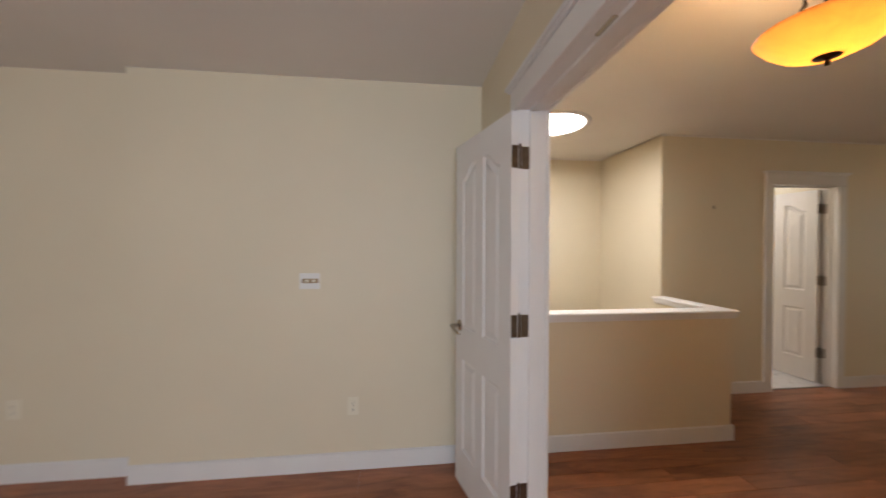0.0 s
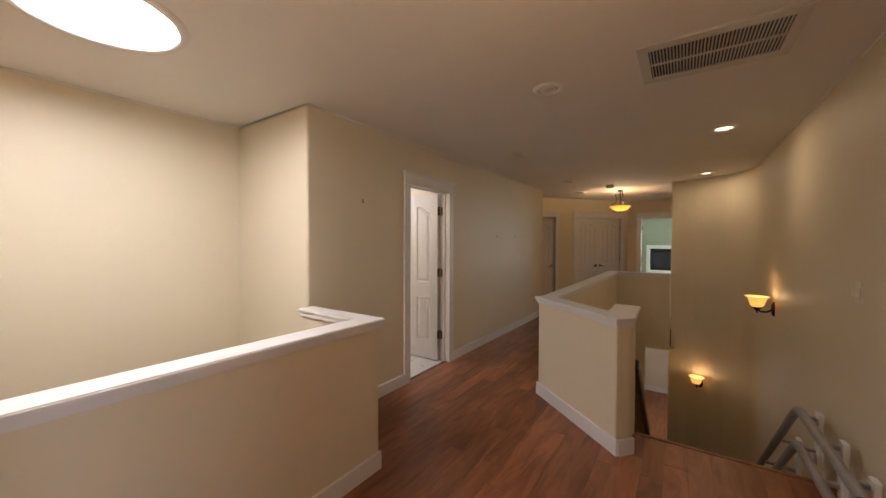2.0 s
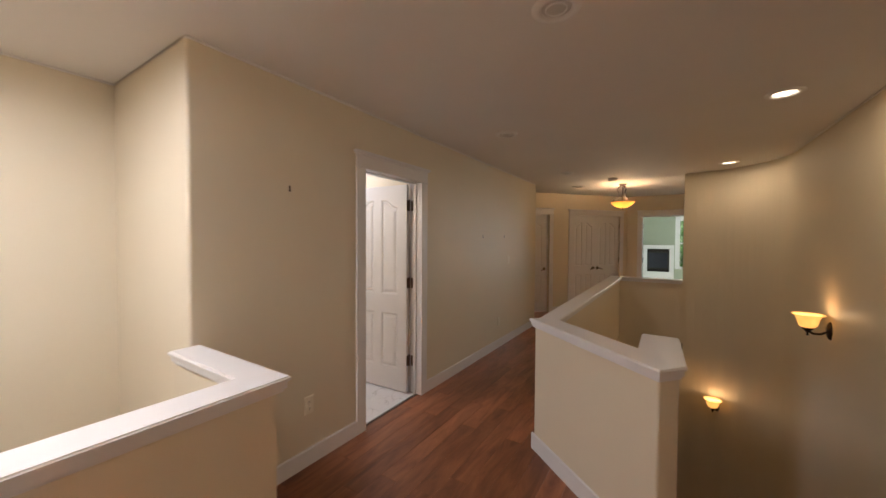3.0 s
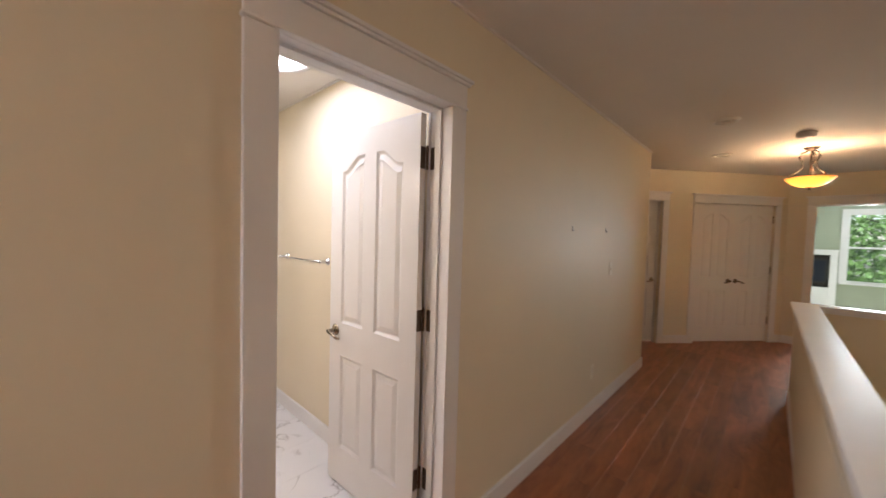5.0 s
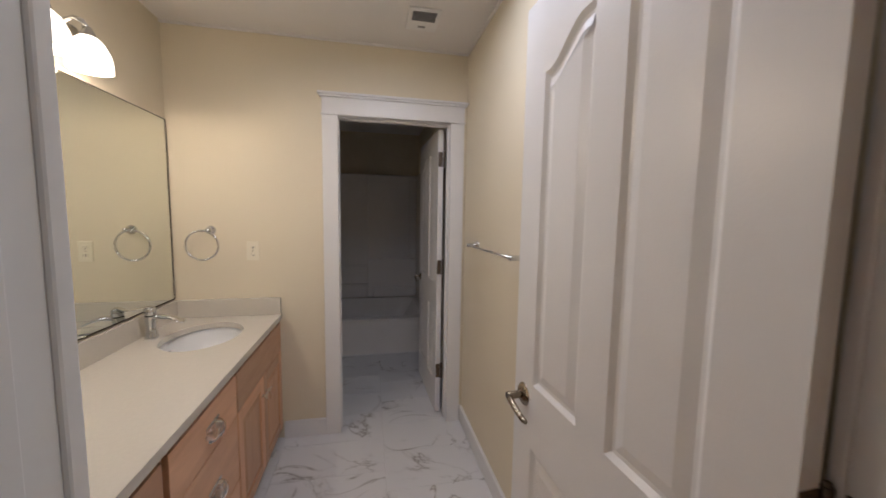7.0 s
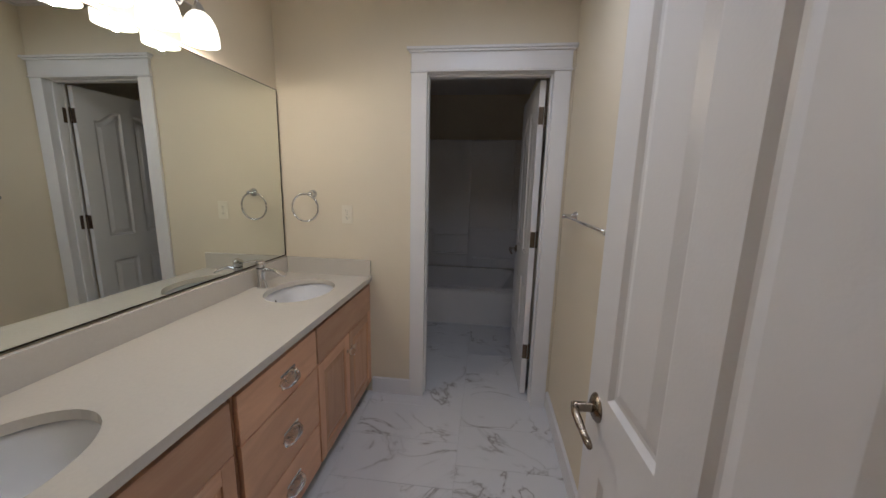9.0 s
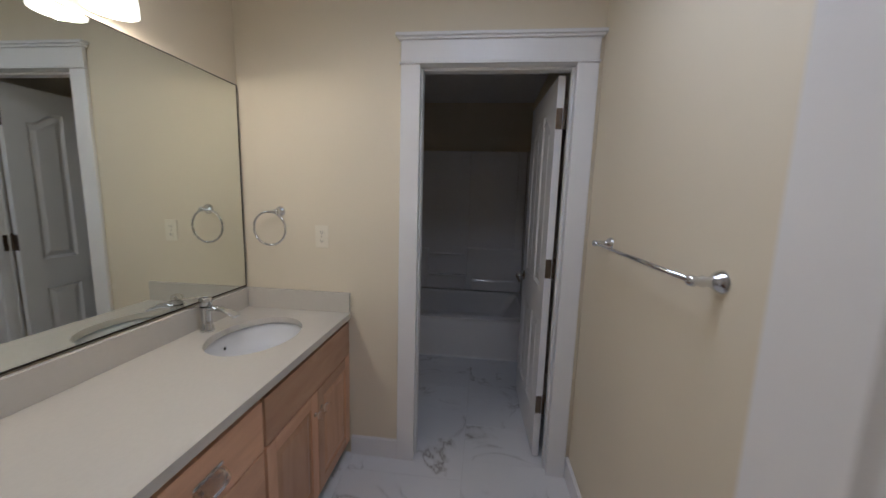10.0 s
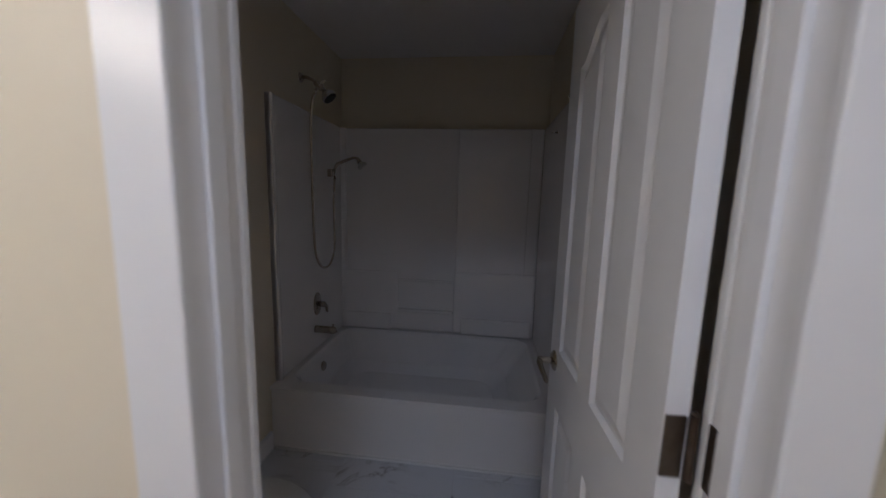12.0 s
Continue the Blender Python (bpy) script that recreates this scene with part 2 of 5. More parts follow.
def box(bm, x0, x1, y0, y1, z0, z1, bevel=0.0):
    r = bmesh.ops.create_cube(bm, size=1.0)
    vs = r["verts"]
    for v in vs:
        v.co = Vector((x0 + (v.co.x + 0.5) * (x1 - x0), y0 + (v.co.y + 0.5) * (y1 - y0), z0 + (v.co.z + 0.5) * (z1 - z0)))
    if bevel:
        es = list({e for v in vs for e in v.link_edges})
        bmesh.ops.bevel(bm, geom=es, offset=bevel, segments=2, affect="EDGES", profile=0.5)
    return bm


def boxes(*specs, bevel=0.0):
    bm = bmesh.new()
    for s in specs:
        box(bm, *s, bevel=bevel)
    return bm


def prism(bm, poly, z0, z1):
    lo = [bm.verts.new((x, y, z0)) for x, y in poly]
    hi = [bm.verts.new((x, y, z1)) for x, y in poly]
    n = len(poly)
    bm.faces.new(lo[::-1])
    bm.faces.new(hi)
    for i in range(n):
        bm.faces.new((lo[i], lo[(i + 1) % n], hi[(i + 1) % n], hi[i]))
    bmesh.ops.recalc_face_normals(bm, faces=bm.faces[:])
    return bm


def lathe(bm, profile, m=Matrix(), n=24):
    """Turns (radius, height) pairs round the z axis."""
    rings = []
    for r, z in profile:
        if r < 1e-5:
            rings.append([bm.verts.new(m @ Vector((0, 0, z)))])
        else:
            rings.append([bm.verts.new(m @ Vector((r * math.cos(2 * math.pi * i / n), r * math.sin(2 * math.pi * i / n), z))) for i in range(n)])
    for a, b in zip(rings, rings[1:]):
        for i in range(n):
            j = (i + 1) % n
            q = [a[i % len(a)], a[j % len(a)], b[j % len(b)], b[i % len(b)]]
            q = list(dict.fromkeys(q))
            if len(q) > 2:
                bm.faces.new(q)
    bmesh.ops.recalc_face_normals(bm, faces=bm.faces[:])
    return bm


def tube(bm, pts, r, n=10, closed=False):
    pts = [Vector(p) for p in pts]
    rings = []
    up = Vector((0.013, 0.027, 1))
    for i, p in enumerate(pts):
        if closed:
            d = pts[(i + 1) % len(pts)] - pts[i - 1]
        else:
            d = pts[min(i + 1, len(pts) - 1)] - pts[max(i - 1, 0)]
        d.normalize()
        side = d.cross(up)
        if side.length < 0.05:
            side = d.cross(Vector((1, 0.01, 0)))
        side.normalize()
        oth = side.cross(d)
        rr = r[i] if isinstance(r, (list, tuple)) else r
        rings.append([bm.verts.new(p + side * rr * math.cos(2 * math.pi * k / n) + oth * rr * math.sin(2 * math.pi * k / n)) for k in range(n)])
    pairs = list(zip(rings, rings[1:])) + ([(rings[-1], rings[0])] if closed else [])
    for a, b in pairs:
        for k in range(n):
            bm.faces.new((a[k], a[(k + 1) % n], b[(k + 1) % n], b[k]))
    if not closed:
        bm.faces.new(rings[0][::-1])
        bm.faces.new(rings[-1])
    bmesh.ops.recalc_face_normals(bm, faces=bm.faces[:])
    return bm


def structure(name, bm, material, label=""):
    return tagged(part(name, bm, material), label, kind="structure")


ALONG_X = pose(0, 0, 0, 0, 90, 0)
ALONG_Y = pose(0, 0, 0, -90, 0, 0)
H = 2.49
LOW = -2.75
TOP = 2.045

# ---- large structure ----
structure("wall_bedroom_far", boxes((-1.03, 1.12, 2.60, 2.74, 0, H)), CREAM)
structure("wall_bedroom_far_recess", boxes((-3.2, -1.032, 2.69, 2.83, 0, H)), CREAM)
structure("wall_bedroom_side", boxes((-3.32, -3.2, -2.6, 2.83, 0, H)), CREAM)
structure("wall_bedroom_window", boxes((-3.2, -0.8, -2.72, -2.6, 0, H), (1.2, 1.24, -2.72, -2.6, 0, H), (-0.8, 1.2, -2.72, -2.6, 0, 0.8), (-0.8, 1.2, -2.72, -2.6, 2.15, H)), CREAM)
structure("wall_bedroom_door", boxes((1.12, 1.24, -2.6, 0.44, LOW, H), (1.12, 1.24, 1.84, 2.64, 0, H), (1.12, 1.24, 0.44, 1.84, TOP + 0.02, H)), CREAM)
structure("wall_hall_right", boxes((1.24, 7.6, 0.11, 0.23, LOW, H)), CREAM)
bm = bmesh.new()
arc = [(7.6 + 0.9 * math.sin(a), 1.13 - 0.9 * math.cos(a)) for a in [math.pi / 2 * i / 16 for i in range(17)]]
arc2 = [(7.6 + 1.02 * math.sin(a), 1.13 - 1.02 * math.cos(a)) for a in [math.pi / 2 * i / 16 for i in range(17)]]
prism(bm, arc + [(8.5, 1.19), (8.62, 1.19)] + arc2[::-1], LOW, H)
structure("wall_hall_curved", bm, CREAM)


def rounded(bm, *corners, r=0.018):
    """Bullnoses the upright edges that stand at the given x, y."""
    es = [e for e in bm.edges if abs(e.verts[0].co.z - e.verts[1].co.z) > 0.5 and any(abs(e.verts[0].co.x - x) < 1e-4 and abs(e.verts[0].co.y - y) < 1e-4 for x, y in corners)]
    bmesh.ops.bevel(bm, geom=es, offset=r, segments=4, affect="EDGES", profile=0.5)
    return bm


structure("wall_hall_left", rounded(boxes((3.03, 4.205, 3.375, 3.49, 0, H), (4.985, 8.29, 3.375, 3.49, 0, H), (4.205, 4.985, 3.375, 3.49, TOP + 0.02, H)), (3.03, 3.375)), CREAM)
structure("wall_hall_end", boxes((8.29, 8.41, 3.375, 4.3, 0, H)), CREAM)
structure("wall_alcove_side", boxes((3.03, 3.30, 3.49, 5.53, LOW, H), (3.03, 3.30, 3.375, 3.49, LOW, -0.02)), CREAM)
structure("wall_alcove_back", boxes((-1.6, 3.03, 4.40, 4.52, LOW, H)), CREAM)
structure("wall_alcove_end", boxes((-1.72, -1.6, 2.84, 4.52, LOW, H)), CREAM)
structure("wall_alcove_front", boxes((-1.6, 1.24, 2.84, 2.88, LOW, H), (1.12, 1.24, 2.64, 2.84, LOW, H)), CREAM)
structure("wall_well_front", boxes((1.24, 3.03, 2.64, 2.735, LOW, 0.93), (2.965, 3.03, 2.735, 3.375, LOW, 0.93)), CREAM)
structure("wall_bath_side", boxes((5.06, 5.18, 3.49, 8.0, 0, H)), CREAM)
structure("wall_bath_back", boxes((3.30, 4.215, 5.53, 5.63, 0, H), (4.97, 5.06, 5.53, 5.63, 0, H), (4.215, 4.97, 5.53, 5.63, TOP + 0.02, H)), CREAM)
structure("wall_tub_side", boxes((3.30, 3.46, 5.63, 8.0, 0, H)), CREAM)
structure("wall_tub_back", boxes((3.46, 5.06, 7.90, 8.0, 0, H)), CREAM)
# half walls round the stairs
bm = bmesh.new()
prism(bm, [(4.72, 2.174), (4.06, 1.404), (4.15, 1.328), (4.66, 1.345), (4.66, 1.475), (4.275, 1.475), (4.76, 2.045), (8.40, 2.01), (8.40, 2.13)], LOW, 0.905)
rounded(bm, (4.72, 2.174), (4.06, 1.404), (4.15, 1.328), r=0.012)
structure("wall_stair_half", bm, CREAM)
structure("wall_stair_end", boxes((8.402, 8.50, 1.192, 1.21, LOW, 0.905), (8.402, 8.50, 1.21, 1.55, -0.35, 0.905), (8.402, 8.50, 1.55, 2.13, LOW, 0.905)), CREAM)
# far lobby
DX, DY = 0.759, -0.651
diag = pose(10.045, 3.107, 0, 0, 0, math.degrees(math.atan2(DY, DX)))
bm = boxes((-1.62, -1.32, 0, 0.12, 0, H), (-0.56, 0.0, 0, 0.12, 0, H), (1.247, 1.52, 0, 0.12, 0, H), (-1.32, -0.56, 0, 0.12, TOP + 0.02, H), (0.0, 1.247, 0, 0.12, TOP + 0.02, H))
bm.transform(diag)
structure("wall_lobby_diagonal", bm, CREAM)
bm = boxes((-1.74, -1.62, 0.0, 2.2, 0, H), (-0.14, -0.02, 0.12, 2.2, 0, H), (-1.62, -1.3, 2.08, 2.2, 0, H), (-0.5, -0.14, 2.08, 2.2, 0, H), (-1.3, -0.5, 2.08, 2.2, 0, 0.9), (-1.3, -0.5, 2.08, 2.2, 2.1, H))
bm.transform(diag)
structure("wall_side_room", bm, CREAM)
bm = boxes((-1.62, -0.14, 0.12, 2.08, H - 0.06, H - 0.004))
bm.transform(diag)
structure("ceiling_side_room", bm, CEIL)
bm = boxes((-1.62, -0.14, 0.06, 2.08, -0.2, -0.003))
bm.transform(diag)
structure("floor_side_room", bm, PLANK)
structure("wall_lobby_back", boxes((8.29, 8.9, 4.18, 4.3, 0, H)), CREAM)
structure("wall_lobby_door", boxes((11.15, 11.27, 1.87, 2.4, 0, H), (11.15, 11.27, 0.78, 1.07, 0, H), (11.15, 11.27, 1.07, 1.87, TOP + 0.02, H)), CREAM)
structure("wall_lobby_side", boxes((8.62, 11.27, 0.78, 0.90, 0, H)), CREAM)
# wall colour set darker to hold the shade of the backlit window wall
FARW = mat("far_room_shaded_paint", (0.38, 0.42, 0.32), 0.5, var=0.03)
structure("wall_far_room", boxes((15.5, 15.62, -2.0, 0.12, 0, H), (15.5, 15.62, 1.12, 4.0, 0, H), (15.5, 15.62, 0.12, 1.12, 0, 0.66), (15.5, 15.62, 0.12, 1.12, 2.2, H), (11.27, 15.62, -2.12, -2.0, 0, H), (11.27, 15.62, 4.0, 4.12, 0, H), (11.15, 11.27, -2.0, 0.78, 0, H), (11.15, 11.27, 2.4, 4.0, 0, H)), FARW)

# ceiling with holes for the two tubular skylights
def disc_hole(bm, x0, x1, y0, y1, cx, cy, r, z, n=40):
    ring = [bm.verts.new((cx + r * math.cos(2 * math.pi * i / n), cy + r * math.sin(2 * math.pi * i / n), z)) for i in range(n)]
    out = []
    for i in range(n):
        a = 2 * math.pi * i / n
        c, s = math.cos(a), math.sin(a)
        k = min(((x1 - cx) / c) if c > 1e-6 else ((x0 - cx) / c) if c < -1e-6 else 1e9, ((y1 - cy) / s) if s > 1e-6 else ((y0 - cy) / s) if s < -1e-6 else 1e9)
        out.append(bm.verts.new((cx + c * k, cy + s * k, z)))
    for i in range(n):
        j = (i + 1) % n
        bm.faces.new((ring[i], out[i], out[j], ring[j]))
    for qx, qy in ((x0, y0), (x1, y0), (x1, y1), (x0, y1)):
        aq = math.atan2(qy - cy, qx - cx) % (2 * math.pi)
        i = int(aq / (2 * math.pi) * n)
        bm.faces.new((out[i], bm.verts.new((qx, qy, z)), out[(i + 1) % n]))


bm = bmesh.new()
disc_hole(bm, 1.24, 3.03, 2.3, 4.40, 1.87, 3.24, 0.30, H)
disc_hole(bm, 3.30, 5.06, 3.49, 5.53, 4.53, 4.42, 0.30, H)
bmesh.ops.recalc_face_normals(bm, faces=bm.faces[:])
for x0, x1, y0, y1 in ((-1.72, 1.24, 2.83, 4.52), (-3.32, 1.24, -2.72, 2.83), (1.24, 8.62, 0.0, 2.3), (3.03, 8.62, 2.3, 3.49), (8.62, 11.27, 0.0, 4.4), (7.6, 8.62, 3.49, 4.4), (3.18, 5.18, 5.53, 8.0), (11.27, 15.62, -2.12, 4.12)):
    box(bm, x0, x1, y0, y1, H, H + 0.1)
structure("ceiling", bm, CEIL)

# floor bodies
bm = bmesh.new()
prism(bm, [(-3.3, -2.7), (1.18, -2.7), (1.18, 0.2), (4.43, 0.2), (4.43, 1.7), (4.75, 2.05), (8.45, 2.05), (8.45, 1.18), (8.59, 1.18), (8.59, 0.85), (11.2, 0.85), (11.2, 4.3), (8.3, 4.3), (8.3, 3.43), (3.0, 3.43), (3.0, 2.7), (-1.0, 2.7), (-3.3, 2.85)], -0.28, -0.008)
structure("floor", bm, SUBFLOOR)
structure("floor_bath", boxes((3.2, 5.1, 3.43, 7.95, -0.2, -0.004)), GROUT)
structure("floor_lower", boxes((-1.7, 13.1, -0.5, 4.6, LOW - 0.1, LOW)), PLANK, "reddish brown wooden floor of the lower storey")
structure("floor_far_room", boxes((11.2, 15.7, -2.1, 4.1, -0.2, -0.002)), mat("pale_carpet", (0.45, 0.40, 0.33), 0.95, var=0.08, scale=60))
structure("wall_lower_hall", boxes((13.0, 13.1, -0.5, 4.6, LOW, -0.3), (8.5, 13.0, 0.5, 0.6, LOW, -0.3), (8.5, 13.0, 2.6, 2.7, LOW, -0.3)), CREAM)
structure("ceiling_lower", boxes((8.5, 13.0, 0.5, 2.7, -0.33, -0.29)), CEIL)

# ---- tubular skylights ----
def skylight(x, y, label, disc):
    t = thing("tubular_skylight", label, "skylight", at=(x, y, H))
    part("tube", lathe(bmesh.new(), [(0.30, 0.0), (0.30, 0.10)], n=40), CEIL, t, smooth=True)
    part("diffuser", lathe(bmesh.new(), [(0.0, 0.012), (0.15, 0.014), (0.298, 0.022)], n=40), disc, t, "glowing white round diffuser", True)
    part("trim_ring", lathe(bmesh.new(), [(0.285, 0.0), (0.287, -0.012), (0.30, -0.018), (0.325, -0.014), (0.335, 0.0)], n=48), WHITE, t, "white ring", True)
    return t


skylight(1.87, 3.24, "round white tubular skylight glowing over the open well", SKYDISC)
skylight(4.53, 4.42, "round white tubular skylight glowing in the bathroom ceiling", BATHDISC)

# ---- trim ----

def trim_box(name, m, *specs, material=None, bevel=0.003):
    bm = boxes(*specs, bevel=bevel)
    bm.transform(m)
    return structure(name, bm, material or WHITE)


def casing(m, w, h=TOP):
    """Flat casing with a crowned head round an opening of width w from the local origin along x; the wall face is y=0, seen from -y."""
    trim_box("trim_casing", m, (-0.09, 0.003, -0.018, 0.0, 0, h - 0.001), (w - 0.003, w + 0.09, -0.018, 0.0, 0, h - 0.001))
    trim_box("trim_head", m, (-0.09, w + 0.09, -0.020, 0.0, h + 0.011, h + 0.105), (-0.096, w + 0.096, -0.026, 0.0, h, h + 0.010),
             (-0.102, w + 0.102, -0.032, 0.0, h + 0.105, h + 0.117), (-0.112, w + 0.112, -0.042, 0.0, h + 0.117, h + 0.132))


def jambs(m, w, depth, stop, h=TOP):
    trim_box("trim_jamb", m, (-0.02, 0.0, 0.0, depth, 0, h), (w, w + 0.02, 0.0, depth, 0, h), (-0.02, w + 0.02, 0.0, depth, h, h + 0.02),
             (0.0, 0.008, stop, stop + 0.035, 0, h - 0.0), (w - 0.012, w, stop, stop + 0.035, 0, h), (0.0125, w - 0.0125, stop, stop + 0.035, h - 0.012, h), bevel=0.002)


def baseboard(x0, y0, x1, y1, z=0.0, h=0.115, d=0.016):
    """Runs from one point to another with the room on its right."""
    v = Vector((x1 - x0, y1 - y0))
    n = Vector((v.y, -v.x)).normalized() * d
    bm = bmesh.new()
    prism(bm, [(x0, y0), (x1, y1), (x1 + n.x, y1 + n.y), (x0 + n.x, y0 + n.y)], z, z + h)
    top = [e for e in bm.edges if all(v2.co.z > z + h - 0.001 for v2 in e.verts)]
    bmesh.ops.bevel(bm, geom=top, offset=0.006, segments=2, affect="EDGES")
    structure("baseboard", bm, WHITE)


HALLDOOR = pose(4.225, 3.375, 0)
casing(HALLDOOR, 0.74)
jambs(HALLDOOR, 0.74, 0.115, 0.045)
casing(pose(4.965, 3.49, 0, 0, 0, 180), 0.74)
TUBDOOR = pose(4.235, 5.53, 0)
casing(TUBDOOR, 0.715)
jambs(TUBDOOR, 0.715, 0.10, 0.035)
casing(pose(4.95, 5.63, 0, 0, 0, 180), 0.715)
BEDDOOR = pose(1.24, 0.46, 0, 0, 0, 90)
casing(BEDDOOR, 1.36)
jambs(BEDDOOR, 1.36, 0.12, 0.045)
casing(pose(1.12, 1.82, 0, 0, 0, -90), 1.36)
casing(diag, 1.247, 2.04)
jambs(diag, 1.247, 0.12, 0.07)
casing(diag @ pose(-1.32, 0, 0), 0.76)
jambs(diag @ pose(-1.32, 0, 0), 0.76, 0.12, 0.05)
FARDOOR = pose(11.15, 1.87, 0, 0, 0, -90)
casing(FARDOOR, 0.80)
jambs(FARDOOR, 0.80, 0.12, 0.05)

for b in ((-1.03, 2.60, 1.12, 2.60), (-3.2, 2.69, -1.03, 2.69), (1.24, 2.64, 3.046, 2.64), (3.03, 2.64, 3.03, 3.375), (3.03, 3.375, 4.135, 3.375), (5.055, 3.375, 8.41, 3.375),
          (3.888, 5.53, 4.145, 5.53), (5.06, 5.53, 5.06, 3.49), (8.40, 2.13, 4.74, 2.13), (4.728, 2.183, 4.046, 1.388), (4.05, 1.392, 4.15, 1.308),
          (1.12, 2.60, 1.12, 1.91), (3.46, 5.63, 3.46, 6.83), (4.145, 5.63, 3.46, 5.63), (1.24, 1.91, 1.24, 2.64), (4.4, 0.23, 1.24, 0.23)):
    baseboard(*b)
bm = bmesh.new()
for s0, s1 in ((-0.47, -0.09), (1.337, 1.5)):
    box(bm, s0, s1, -0.014, 0.0, 0, 0.115, 0.003)
bm.transform(diag)
structure("baseboard", bm, WHITE)
structure("baseboard", boxes((12.985, 12.998, 0.6, 2.6, LOW, LOW + 0.12)), WHITE)
structure("baseboard", boxes((11.135, 11.15, 0.9, 0.98, 0, 0.115), (11.135, 11.15, 1.96, 2.14, 0, 0.115)), WHITE)


# thin bead where the walls meet the ceiling
for x0, y0, x1, y1 in ((3.03, 3.375, 8.41, 3.375), (3.30, 5.53, 5.06, 5.53), (5.06, 5.53, 5.06, 3.49), (3.03, 4.40, 3.03, 3.375), (-1.6, 4.40, 3.03, 4.40), (7.6, 0.23, 1.24, 0.23)):
    v = Vector((x1 - x0, y1 - y0)).normalized()
    n = Vector((v.y, -v.x)) * 0.012
    if (x0, y0, y1) == (3.03, 4.40, 3.375):
        n = -n
    structure("trim_ceiling_bead", prism(bmesh.new(), [(x0, y0), (x1, y1), (x1 + n.x, y1 + n.y), (x0 + n.x, y0 + n.y)], H - 0.012, H - 0.001), CEIL)


# caps of the half walls: a board with a small moulding under its edge
def cap(name, poly, z, label):
    """poly is the outline of the wall top; it is widened by 3 cm."""
    def widen(d):
        out = []
        n = len(poly)
        area = sum(poly[i][0] * poly[(i + 1) % n][1] - poly[(i + 1) % n][0] * poly[i][1] for i in range(n))
        sg = 1 if area > 0 else -1
        for i in range(n):
            p0, p1, p2 = Vector(poly[i - 1]), Vector(poly[i]), Vector(poly[(i + 1) % n])
            a, b = (p1 - p0).normalized(), (p2 - p1).normalized()
            na, nb = Vector((a.y, -a.x)) * sg, Vector((b.y, -b.x)) * sg
            k = (na + nb) / (1 + na.dot(nb))
            out.append(tuple(p1 + k * d))
        return out
    t = thing(name, label, "wall cap")
    bm = prism(bmesh.new(), widen(0.030), z + 0.012, z + 0.034)
    bmesh.ops.bevel(bm, geom=[e for e in bm.edges if abs(e.verts[0].co.z - e.verts[1].co.z) < 1e-4], offset=0.006, segments=3, affect="EDGES")
    part("board", bm, WHITE, t)
    bm = prism(bmesh.new(), widen(0.020), z - 0.012, z + 0.012)
    prism(bm, widen(0.011), z - 0.026, z - 0.012)
    part("moulding", bm, WHITE, t)
    t["kind"] = "structure"
    return t


cap("trim_well_cap", [(1.24, 2.645), (3.048, 2.645), (3.048, 3.34), (2.968, 3.34), (2.968, 2.742), (1.24, 2.742)], 0.93, "white painted wooden cap on the low wall")
cap("trim_stair_cap", [(4.72, 2.174), (4.06, 1.404), (4.15, 1.328), (4.66, 1.345), (4.66, 1.475), (4.275, 1.475), (4.76, 2.045), (8.40, 2.01), (8.40, 1.22), (8.50, 1.22), (8.50, 2.13), (4.76, 2.13)], 0.905, "white painted wooden cap on the low stair wall")

# ---- doors ----


def offset_loop(pts, d):
    n = len(pts)
    out = []
    for i in range(n):
        p0, p1, p2 = Vector(pts[i - 1]), Vector(pts[i]), Vector(pts[(i + 1) % n])
        a, b = (p1 - p0).normalized(), (p2 - p1).normalized()
        na, nb = Vector((-a.y, a.x)), Vector((-b.y, b.x))
        k = (na + nb) / max(0.3, 1 + na.dot(nb))
        out.append(p1 + k * d)
    return out


